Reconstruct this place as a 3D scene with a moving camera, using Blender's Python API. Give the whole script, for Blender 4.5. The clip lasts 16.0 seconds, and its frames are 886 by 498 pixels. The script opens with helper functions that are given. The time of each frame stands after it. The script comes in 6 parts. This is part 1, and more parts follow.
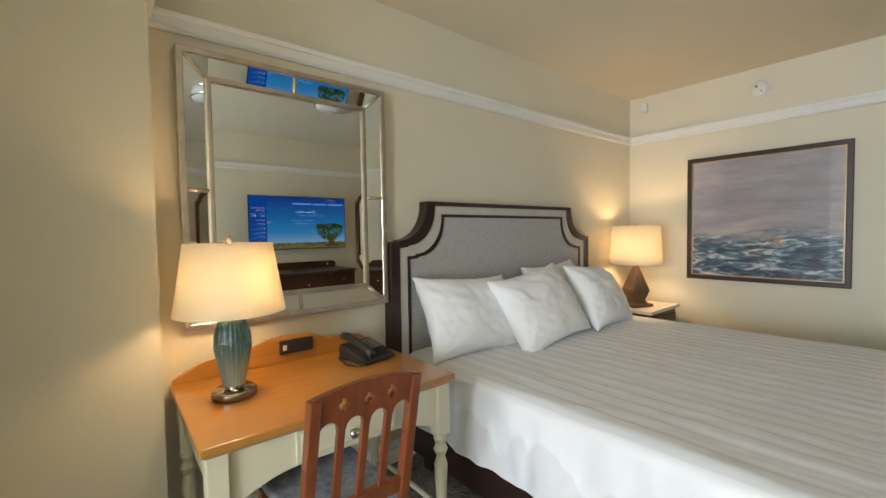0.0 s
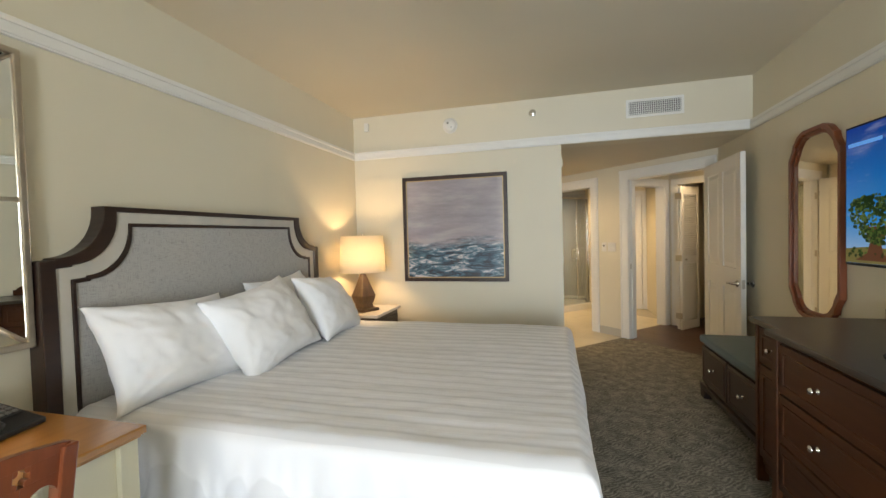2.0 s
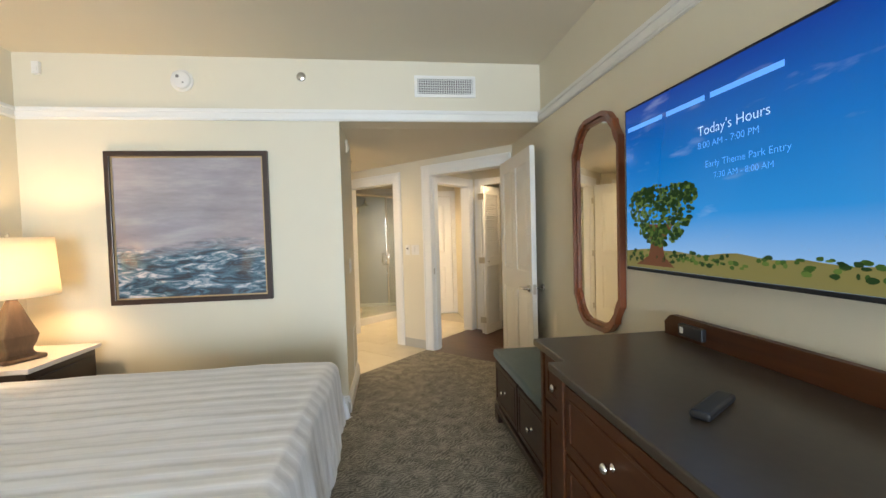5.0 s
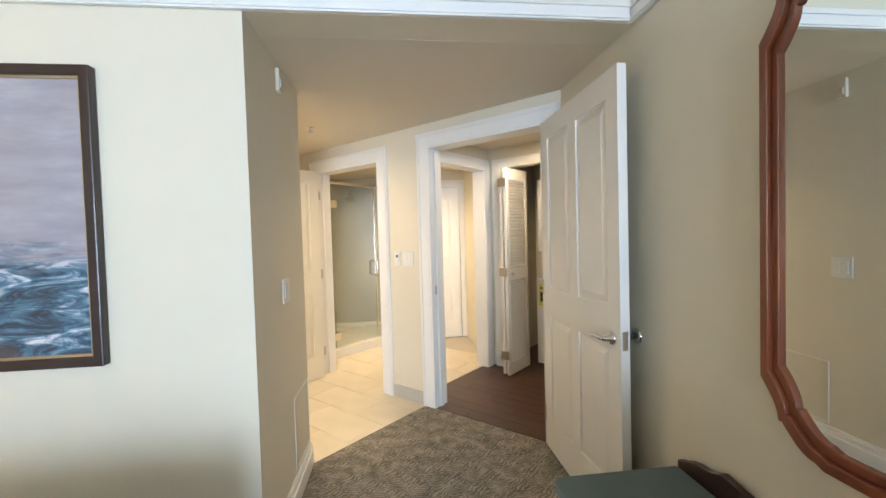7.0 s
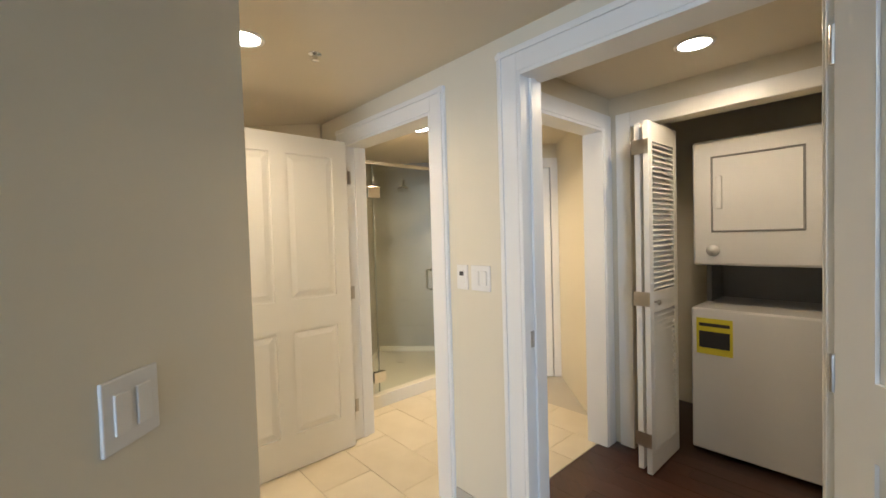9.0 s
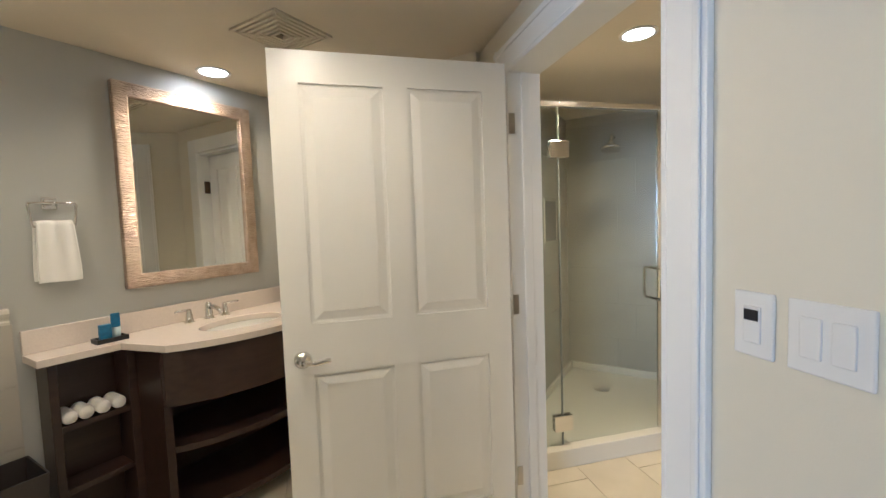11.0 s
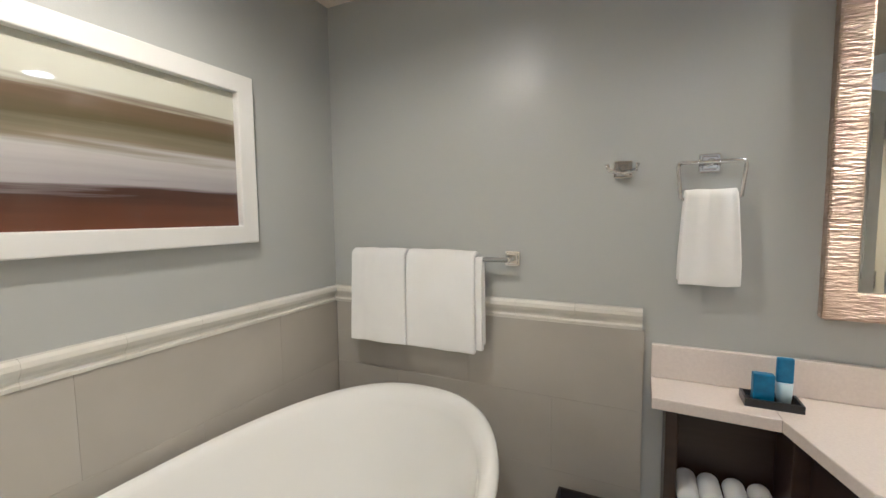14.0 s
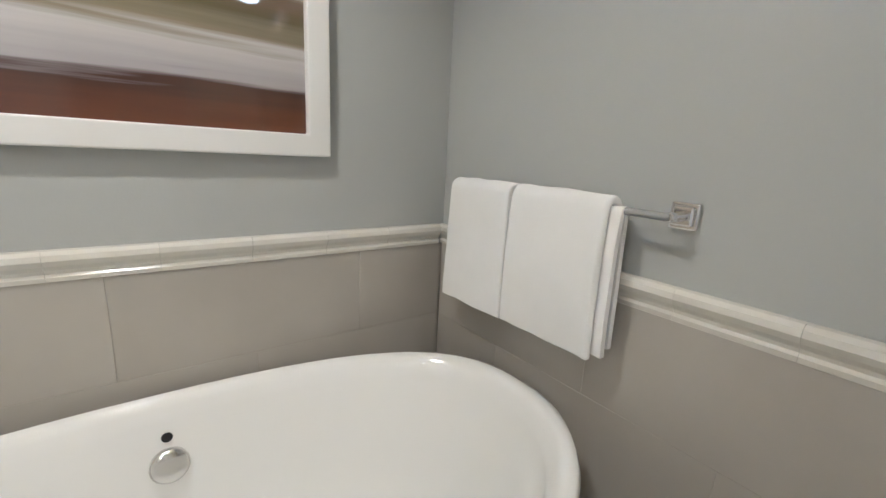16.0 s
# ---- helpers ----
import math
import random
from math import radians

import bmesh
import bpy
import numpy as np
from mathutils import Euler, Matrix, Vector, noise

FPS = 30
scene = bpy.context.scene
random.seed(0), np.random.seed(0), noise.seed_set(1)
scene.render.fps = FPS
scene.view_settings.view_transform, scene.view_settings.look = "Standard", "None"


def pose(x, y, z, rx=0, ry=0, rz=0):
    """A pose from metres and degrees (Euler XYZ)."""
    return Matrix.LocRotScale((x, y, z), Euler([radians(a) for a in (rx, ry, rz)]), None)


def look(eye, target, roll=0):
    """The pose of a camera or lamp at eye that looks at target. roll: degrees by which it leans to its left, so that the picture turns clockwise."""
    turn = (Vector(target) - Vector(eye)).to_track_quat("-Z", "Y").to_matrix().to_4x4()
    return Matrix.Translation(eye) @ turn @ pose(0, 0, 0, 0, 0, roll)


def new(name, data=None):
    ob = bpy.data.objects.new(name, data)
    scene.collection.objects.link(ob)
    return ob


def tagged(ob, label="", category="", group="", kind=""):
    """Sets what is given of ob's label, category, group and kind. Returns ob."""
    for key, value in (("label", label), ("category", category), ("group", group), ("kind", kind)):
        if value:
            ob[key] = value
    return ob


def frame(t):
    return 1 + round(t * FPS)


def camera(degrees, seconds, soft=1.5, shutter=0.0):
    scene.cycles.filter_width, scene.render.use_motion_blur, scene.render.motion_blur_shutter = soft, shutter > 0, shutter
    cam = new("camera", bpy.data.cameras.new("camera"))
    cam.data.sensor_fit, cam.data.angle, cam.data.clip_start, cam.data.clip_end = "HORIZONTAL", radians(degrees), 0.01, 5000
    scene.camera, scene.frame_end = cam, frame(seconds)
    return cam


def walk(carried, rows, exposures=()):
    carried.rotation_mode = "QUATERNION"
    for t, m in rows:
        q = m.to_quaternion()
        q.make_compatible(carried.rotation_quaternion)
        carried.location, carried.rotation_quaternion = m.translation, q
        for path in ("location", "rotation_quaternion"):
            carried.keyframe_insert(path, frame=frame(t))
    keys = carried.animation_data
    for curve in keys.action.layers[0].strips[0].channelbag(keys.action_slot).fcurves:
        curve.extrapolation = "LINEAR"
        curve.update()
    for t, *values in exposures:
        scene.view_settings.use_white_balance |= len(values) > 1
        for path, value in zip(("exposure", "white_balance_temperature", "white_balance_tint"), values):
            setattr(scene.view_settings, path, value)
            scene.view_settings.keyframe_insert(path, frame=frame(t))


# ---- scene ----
cam = camera(94.0, 16.0)
METRES, EYE, TILT, LEAN, TURN = 7.15, 1.38, 0.0, 0.0, -39.5
ROWS = [
    (0.0, 0.0, 0.0, 0.0, -0.04, -2.33, 0.9),
    (0.5, 0.0028, 0.0022, 0.0015, -6.7, -2.11, 1.15),
    (1.0, 0.0049, 0.0049, 0.0016, -15.52, -1.87, 1.4),
    (1.5, 0.0072, 0.0057, 0.0015, -25.67, -1.74, 1.56),
    (2.0, 0.0113, 0.0037, 0.0007, -35.29, -1.74, 1.54),
    (2.5, 0.0221, -0.0059, 0.0012, -43.2, -1.77, 1.48),
    (3.0, 0.0338, -0.0134, 0.0006, -48.86, -1.94, 1.44),
    (3.5, 0.047, -0.0181, -0.0007, -53.22, -2.25, 1.31),
    (4.0, 0.0718, -0.0016, -0.0038, -56.22, -2.63, 1.3),
    (6.5, 0.2923, 0.1227, -0.0013, -58.21, -1.83, 1.69),
    (7.0, 0.3362, 0.1584, -0.0029, -57.04, -1.78, 1.63),
    (7.5, 0.3782, 0.1922, -0.0008, -55.79, -2.33, 1.64),
    (8.0, 0.4258, 0.2189, 0.0013, -52.96, -1.83, 1.57),
    (10.5, 0.5808, 0.374, -0.0001, -30.5, -3.42, 2.12),
    (11.0, 0.6041, 0.395, 0.0015, -19.46, -3.72, 2.04),
    (11.5, 0.61, 0.4191, 0.0001, -7.34, -3.93, 1.7),
    (12.0, 0.6072, 0.4487, 0.0006, 6.88, -3.85, 1.36),
    (12.5, 0.6022, 0.4749, -0.0003, 22.21, -4.14, 1.01),
    (13.0, 0.6024, 0.503, -0.0007, 37.18, -3.95, 0.83),
    (13.5, 0.5863, 0.5244, -0.0006, 51.3, -4.5, 0.64),
    (14.0, 0.5687, 0.546, 0.0016, 65.2, -4.53, 0.64),
    (14.5, 0.553, 0.5676, -0.0, 76.07, -3.4, 0.27),
    (15.0, 0.5381, 0.5885, 0.0003, 80.71, -4.11, -0.91),
    (15.5, 0.5317, 0.5922, -0.0017, 83.23, -6.57, -1.94),
    (16.0, 0.5163, 0.6008, -0.0063, 93.61, -12.86, -2.85),
]
walk(cam, [(t, pose(0, 0, EYE, TILT, LEAN, TURN) @ pose(METRES * x, METRES * y, METRES * z, 90 + pitch, roll, yaw)) for t, x, y, z, yaw, pitch, roll in ROWS],
     exposures=[(0.0, -0.12, 6700, 11), (1.0, -0.03, 6600, 11), (3.0, 0.18, 6750, 12), (4.2, 0.33, 6500, 11), (6.5, 0.97, 5700, 13), (8.0, 0.85, 5450, 13), (10.5, 0.20, 5100, 12), (11.2, 0.28, 4600, 13), (12.0, 0.24, 4400, 14), (14.5, 0.28, 4300, 14), (16.0, 0.24, 4200, 14)])

# ---- world, sun light and lamps ----
world = bpy.data.worlds.new("sky")
scene.world = world
world.use_nodes = True
wn = world.node_tree
sky = wn.nodes.new("ShaderNodeTexSky")
sky.sky_type, sky.sun_disc = "NISHITA", False
sky.sun_elevation, sky.sun_rotation = radians(55), radians(20)
wn.links.new(sky.outputs[0], wn.nodes["Background"].inputs[0])
wn.nodes["Background"].inputs[1].default_value = 0.12

WARM, SOFT_WARM, DAY = (1.0, 0.68, 0.36), (1.0, 0.69, 0.34), (0.77, 0.885, 1.0)


def lamp(name, kind, m, watts, colour, size=0.1, size_y=0.1, spot=120):
    d = bpy.data.lights.new(name, kind)
    d.energy, d.color = watts, colour
    if kind == "AREA":
        d.shape, d.size, d.size_y = "RECTANGLE", size, size_y
    else:
        d.shadow_soft_size = size
    if kind == "SPOT":
        d.spot_size, d.spot_blend = radians(spot), 0.6
    ob = new(name, d)
    ob.matrix_world = m
    return ob


lamp("window_daylight", "AREA", look((-3.58, -0.5, 1.2), (1.0, -0.3, 1.15)), 250, DAY, 1.8, 2.0)
SUN = lamp("sun", "SUN", look((-4, 1.5, 8), (0, 0, 0)), 2.5, (1.0, 0.95, 0.88))
SUN.data.angle = radians(0.5)
DESK_LAMP, NIGHT_LAMP, FLOOR_LAMP = (0.37, 1.72), (3.78, 1.80), (0.74, -1.155)
lamp("desk_bulb", "POINT", pose(DESK_LAMP[0], DESK_LAMP[1], 1.21), 12, WARM, 0.05)
lamp("night_bulb", "POINT", pose(NIGHT_LAMP[0], NIGHT_LAMP[1], 1.24), 18, WARM, 0.05)
DOWNLIGHTS = [(6.455, 1.63, "bath"), (4.98, 0.85, "tub"), (7.32, -0.35, "shower"), (6.03, -1.76, "hall"), (5.75, 0.22, "entry")]
WATTS = {"bath": 40, "tub": 43, "shower": 92, "hall": 30, "entry": 28}
CEIL, LOW = 2.70, 2.237

# ---- materials ----


def nodes(name, colour, rough=0.5, metal=0.0):
    m = bpy.data.materials.new(name)
    m.use_nodes = True
    b = m.node_tree.nodes["Principled BSDF"]
    b.inputs["Base Color"].default_value = (*colour, 1)
    b.inputs["Roughness"].default_value = rough
    b.inputs["Metallic"].default_value = metal
    return m, m.node_tree, b


def noise_node(t, scale, detail=4.0, stretch=None):
    n = t.nodes.new("ShaderNodeTexNoise")
    n.inputs["Scale"].default_value, n.inputs["Detail"].default_value = scale, detail
    c = t.nodes.new("ShaderNodeTexCoord")
    if stretch:
        mp = t.nodes.new("ShaderNodeMapping")
        mp.inputs["Scale"].default_value = stretch
        t.links.new(c.outputs["Object"], mp.inputs[0])
        t.links.new(mp.outputs[0], n.inputs["Vector"])
    else:
        t.links.new(c.outputs["Object"], n.inputs["Vector"])
    return n


def ramp(t, src, stops):
    r = t.nodes.new("ShaderNodeValToRGB")
    while len(r.color_ramp.elements) < len(stops):
        r.color_ramp.elements.new(0.5)
    for e, (p, c) in zip(r.color_ramp.elements, stops):
        e.position, e.color = p, (*c, 1)
    t.links.new(src, r.inputs[0])
    return r


def bump(t, b, src, strength, dist=0.002):
    n = t.nodes.new("ShaderNodeBump")
    n.inputs["Strength"].default_value, n.inputs["Distance"].default_value = strength, dist
    t.links.new(src, n.inputs["Height"])
    t.links.new(n.outputs[0], b.inputs["Normal"])


def surface(name, a, c, rough=0.5, metal=0.0, scale=3.0, fine=120.0, relief=0.15, stretch=None, fine_stretch=None, dist=0.002, coat=0.0):
    """Two tones mixed by a broad noise, with fine relief."""
    m, t, b = nodes(name, a, rough, metal)
    n = noise_node(t, scale, 5, stretch)
    r = ramp(t, n.outputs[0], [(0.3, a), (0.7, c)])
    t.links.new(r.outputs[0], b.inputs["Base Color"])
    f = noise_node(t, fine, 3, fine_stretch)
    bump(t, b, f.outputs[0], relief, dist)
    b.inputs["Coat Weight"].default_value = coat
    return m


def scaled(c, k):
    return tuple(x * k for x in c)


def plain(name, c, rough=0.5, metal=0.0, vary=0.92, **kw):
    return surface(name, scaled(c, vary), c, rough, metal, **kw)


WALL = plain("cream_wall", (0.70, 0.645, 0.505), 0.55, vary=0.96, scale=1.5, fine=160, relief=0.12)
CEILING = plain("ceiling_paint", (0.70, 0.63, 0.495), 0.7, vary=0.96, scale=1.2, fine=140, relief=0.2)
BATHWALL = plain("grey_wall", (0.465, 0.475, 0.452), 0.33, vary=0.96, scale=1.5, fine=180, relief=0.10)
TRIM = plain("white_trim", (0.80, 0.79, 0.75), 0.32, vary=0.96, fine=60, relief=0.03)
DOORPAINT = plain("white_door_paint", (0.82, 0.81, 0.765), 0.30, vary=0.97, fine=50, relief=0.03)
SILVER = plain("silver_leaf", (0.62, 0.55, 0.45), 0.32, 0.9, vary=0.75, scale=14, fine=90, relief=0.25)
CHROME, _t, _b = nodes("chrome", (0.75, 0.74, 0.72), 0.12, 1.0)
NICKEL = plain("satin_nickel", (0.55, 0.52, 0.47), 0.28, 1.0, scale=20)
MIRROR, _t, _b = nodes("mirror_glass", (0.86, 0.88, 0.86), 0.01, 1.0)
BLACK = plain("black_plastic", (0.02, 0.02, 0.022), 0.35, fine=200, relief=0.08)
WHITEPLASTIC = plain("white_plastic", (0.75, 0.73, 0.68), 0.35, vary=0.97)


def wood(name, a, c, rough, axis=0, coat=0.3, rings=9.0):
    m, t, b = nodes(name, a, rough)
    st = [1.0, 1.0, 1.0]
    for k in range(3):
        st[k] = 1.2 if k == axis else 16.0
    n = noise_node(t, 2.2, 8, st)
    w = noise_node(t, 0.9, 3)
    mix = t.nodes.new("ShaderNodeMath")
    mix.operation = "MULTIPLY_ADD"
    t.links.new(n.outputs[0], mix.inputs[0])
    mix.inputs[1].default_value = 0.75
    t.links.new(w.outputs[0], mix.inputs[2])
    r = ramp(t, mix.outputs[0], [(0.62, a), (1.05, c)])
    t.links.new(r.outputs[0], b.inputs["Base Color"])
    bump(t, b, n.outputs[0], 0.06, 0.001)
    b.inputs["Coat Weight"].default_value, b.inputs["Coat Roughness"].default_value = coat, 0.15
    return m


HONEY = wood("honey_wood", (0.29, 0.115, 0.020), (0.41, 0.185, 0.038), 0.3, 0, 0.5)
CHERRY = wood("cherry_wood", (0.13, 0.030, 0.010), (0.21, 0.055, 0.018), 0.32, 2, 0.4)
WALNUT = wood("walnut", (0.040, 0.0125, 0.004), (0.080, 0.027, 0.008), 0.42, 0, 0.05)
WALNUT.node_tree.nodes["Principled BSDF"].inputs["Specular IOR Level"].default_value = 0.3
DARKWOOD = wood("dark_stained_wood", (0.018, 0.008, 0.005), (0.034, 0.015, 0.009), 0.4, 0, 0.2)
WENGE = wood("wenge", (0.022, 0.012, 0.009), (0.045, 0.024, 0.017), 0.38, 0, 0.2)
PLANK = wood("plank_floor", (0.026, 0.010, 0.006), (0.060, 0.022, 0.012), 0.38, 0, 0.1)
CREAMPAINT = plain("cream_furniture_paint", (0.62, 0.58, 0.42), 0.35, fine=70, relief=0.04)
STONETOP = plain("dark_stone", (0.062, 0.047, 0.034), 0.30, vary=0.8, scale=30, fine=200, relief=0.03)
QUARTZ = surface("quartz", (0.70, 0.63, 0.57), (0.75, 0.68, 0.615), 0.18, scale=160, fine=200, relief=0.02)
PORCELAIN, _t, _b = nodes("porcelain", (0.84, 0.835, 0.80), 0.06)
_b.inputs["Coat Weight"].default_value = 0.6


def cloth(name, a, c, scale=900.0, relief=0.35, stripes=False, big=5.0):
    m, t, b = nodes(name, a, 0.9)
    b.inputs["Sheen Weight"].default_value = 0.25
    n = noise_node(t, big, 6)
    r = ramp(t, n.outputs[0], [(0.3, a), (0.7, c)])
    t.links.new(r.outputs[0], b.inputs["Base Color"])
    f = noise_node(t, scale, 2)
    h = f.outputs[0]
    if stripes:
        co = t.nodes.new("ShaderNodeTexCoord")
        wv = t.nodes.new("ShaderNodeTexWave")
        wv.wave_type, wv.bands_direction, wv.wave_profile = "BANDS", "X", "SIN"
        wv.inputs["Scale"].default_value, wv.inputs["Distortion"].default_value = 3.6, 0.4
        t.links.new(co.outputs["Object"], wv.inputs[0])
        r2 = ramp(t, wv.outputs[0], [(0.45, scaled(a, 0.95)), (0.55, c)])
        t.links.new(r2.outputs[0], b.inputs["Base Color"])
        r3 = ramp(t, wv.outputs[0], [(0.45, (0.72, 0.72, 0.72)), (0.55, (0.5, 0.5, 0.5))])
        t.links.new(r3.outputs[0], b.inputs["Roughness"])
    bump(t, b, h, relief, 0.0006)
    return m


SHEET = cloth("white_sheet", (0.72, 0.725, 0.75), (0.77, 0.775, 0.80), 500, 0.2, stripes=True)
LINEN = cloth("white_pillowcase", (0.80, 0.80, 0.81), (0.84, 0.84, 0.85), 600, 0.2)
TOWEL = cloth("white_towel", (0.81, 0.805, 0.78), (0.87, 0.865, 0.84), 420, 0.9)
TEAL = cloth("teal_upholstery", (0.050, 0.085, 0.080), (0.065, 0.105, 0.098), 700, 0.4)
SEATCLOTH = cloth("blue_grey_upholstery", (0.10, 0.115, 0.145), (0.27, 0.29, 0.33), 300, 0.3, big=28)
m, t, b = nodes("grey_weave", (0.3, 0.29, 0.28), 0.9)
n1, n2 = noise_node(t, 4, 2, (6, 1, 80)), noise_node(t, 4, 2, (80, 1, 6))
ad = t.nodes.new("ShaderNodeMath")
t.links.new(n1.outputs[0], ad.inputs[0])
t.links.new(n2.outputs[0], ad.inputs[1])
r = ramp(t, ad.outputs[0], [(0.72, (0.27, 0.262, 0.252)), (1.2, (0.43, 0.418, 0.40))])
r.color_ramp.elements[1].position = 1.0
t.links.new(r.outputs[0], b.inputs["Base Color"])
bump(t, b, ad.outputs[0], 0.4, 0.001)
WEAVE = m
HEADTRIM = plain("ivory_leather_trim", (0.55, 0.52, 0.46), 0.5, vary=0.85, scale=8)


def shade_material(name, strength, colour=(0.86, 0.80, 0.66)):
    m, t, b = nodes(name, colour, 0.85)
    tr = t.nodes.new("ShaderNodeBsdfTranslucent")
    tr.inputs[0].default_value = (*colour, 1)
    mx = t.nodes.new("ShaderNodeMixShader")
    mx.inputs[0].default_value = strength
    t.links.new(b.outputs[0], mx.inputs[1])
    t.links.new(tr.outputs[0], mx.inputs[2])
    t.links.new(mx.outputs[0], t.nodes["Material Output"].inputs[0])
    f = noise_node(t, 300, 2, (1, 1, 0.2))
    bump(t, b, f.outputs[0], 0.1, 0.0005)
    return m


SHADE = shade_material("lampshade_linen", 0.5)
SHADE_OFF = shade_material("lampshade_unlit", 0.15, (0.90, 0.87, 0.79))
BRONZE = plain("dark_bronze", (0.16, 0.105, 0.075), 0.25, 1.0)
MATTE_BLACK = plain("matte_black", (0.012, 0.012, 0.013), 0.7)
GLASS, t, b = nodes("clear_glass", (0.93, 0.97, 0.95), 0.02)
b.inputs["Transmission Weight"].default_value, b.inputs["IOR"].default_value = 1.0, 1.05
tp = t.nodes.new("ShaderNodeBsdfTransparent")
tp.inputs[0].default_value = (0.90, 0.93, 0.91, 1)
gl = t.nodes.new("ShaderNodeBsdfGlossy")
gl.inputs["Roughness"].default_value = 0.02
lw = t.nodes.new("ShaderNodeLayerWeight")
lw.inputs["Blend"].default_value = 0.25
fr = t.nodes.new("ShaderNodeMath")
fr.operation = "MULTIPLY_ADD"
fr.inputs[1].default_value, fr.inputs[2].default_value = 0.30, 0.035
t.links.new(lw.outputs["Facing"], fr.inputs[0])
mx = t.nodes.new("ShaderNodeMixShader")
for a, c in ((fr.outputs[0], mx.inputs[0]), (tp.outputs[0], mx.inputs[1]), (gl.outputs[0], mx.inputs[2]), (mx.outputs[0], t.nodes["Material Output"].inputs[0])):
    t.links.new(a, c)


def glow(name, colour, strength):
    m, t, b = nodes(name, colour, 0.4)
    b.inputs["Emission Color"].default_value = (*colour, 1)
    b.inputs["Specular IOR Level"].default_value = 0.15
    b.inputs["Emission Strength"].default_value = strength
    return m


LENS = glow("downlight_lens", (1.0, 0.86, 0.66), 32)

# patterned carpet: short strokes in herringbone patches
m, t, b = nodes("patterned_carpet", (0.15, 0.14, 0.12), 1.0)
big = noise_node(t, 11.0, 8)
big.inputs["Roughness"].default_value = 0.78
co = t.nodes.new("ShaderNodeTexCoord")
wa, wb = t.nodes.new("ShaderNodeTexWave"), t.nodes.new("ShaderNodeTexWave")
wa.bands_direction, wb.bands_direction = "DIAGONAL", "X"
ch = t.nodes.new("ShaderNodeTexChecker")
ch.inputs["Scale"].default_value = 9.0
for w in (wa, wb):
    w.inputs["Scale"].default_value, w.inputs["Distortion"].default_value, w.inputs["Detail"].default_value = 19.0, 9.0, 4.0
    t.links.new(co.outputs["Object"], w.inputs[0])
t.links.new(co.outputs["Object"], ch.inputs[0])
mw = t.nodes.new("ShaderNodeMix")
t.links.new(ch.outputs["Fac"], mw.inputs[0])
t.links.new(wa.outputs["Fac"], mw.inputs[2])
t.links.new(wb.outputs["Fac"], mw.inputs[3])
ma = t.nodes.new("ShaderNodeMath")
ma.operation = "MULTIPLY_ADD"
t.links.new(mw.outputs[0], ma.inputs[0])
ma.inputs[1].default_value = 0.21
t.links.new(big.outputs[0], ma.inputs[2])
r = ramp(t, ma.outputs[0], [(0.42, (0.088, 0.080, 0.064)), (0.58, (0.175, 0.160, 0.126)), (0.76, (0.33, 0.30, 0.245))])
t.links.new(r.outputs[0], b.inputs["Base Color"])
fz = noise_node(t, 500, 2)
bump(t, b, fz.outputs[0], 0.8, 0.004)
CARPET = m


def tile_material(name, a, c, rough):
    m, t, b = nodes(name, a, rough)
    oi = t.nodes.new("ShaderNodeObjectInfo")
    n = noise_node(t, 5, 6)
    ad = t.nodes.new("ShaderNodeMath")
    ad.operation = "MULTIPLY_ADD"
    t.links.new(oi.outputs["Random"], ad.inputs[0])
    ad.inputs[1].default_value = 0.3
    t.links.new(n.outputs[0], ad.inputs[2])
    r = ramp(t, ad.outputs[0], [(0.35, a), (0.95, c)])
    t.links.new(r.outputs[0], b.inputs["Base Color"])
    f = noise_node(t, 60, 4)
    bump(t, b, f.outputs[0], 0.05, 0.001)
    return m


FLOORTILE = tile_material("floor_tile_stone", (0.56, 0.50, 0.38), (0.66, 0.60, 0.47), 0.28)
WALLTILE = tile_material("wall_tile_stone", (0.41, 0.385, 0.33), (0.47, 0.445, 0.385), 0.3)
SHOWERTILE = tile_material("shower_tile_stone", (0.35, 0.34, 0.295), (0.42, 0.41, 0.36), 0.3)
GROUT = plain("grout", (0.50, 0.47, 0.41), 0.9)
BORDERTILE = plain("glazed_border_tile", (0.72, 0.70, 0.62), 0.12, vary=0.93, scale=12)

# ---- building helpers ----


def box(bm, x0, y0, z0, x1, y1, z1):
    v = [bm.verts.new((x, y, z)) for x in (x0, x1) for y in (y0, y1) for z in (z0, z1)]
    for f in ((0, 1, 3, 2), (4, 6, 7, 5), (0, 4, 5, 1), (2, 3, 7, 6), (0, 2, 6, 4), (1, 5, 7, 3)):
        bm.faces.new([v[i] for i in f])


def boxes(*items):
    bm = bmesh.new()
    for i in items:
        box(bm, *i)
    return bm


def prism(bm, poly, z0, z1):
    lo = [bm.verts.new((x, y, z0)) for x, y in poly]
    hi = [bm.verts.new((x, y, z1)) for x, y in poly]
    bm.faces.new(lo[::-1])
    bm.faces.new(hi)
    for i in range(len(poly)):
        j = (i + 1) % len(poly)
        bm.faces.new((lo[i], lo[j], hi[j], hi[i]))


def upright(bm, poly, y0, y1):
    """A shape in the x-z plane, from y0 to y1."""
    a = [bm.verts.new((x, y0, z)) for x, z in poly]
    c = [bm.verts.new((x, y1, z)) for x, z in poly]
    bm.faces.new(a)
    bm.faces.new(c[::-1])
    for i in range(len(poly)):
        j = (i + 1) % len(poly)
        bm.faces.new((a[i], c[i], c[j], a[j]))


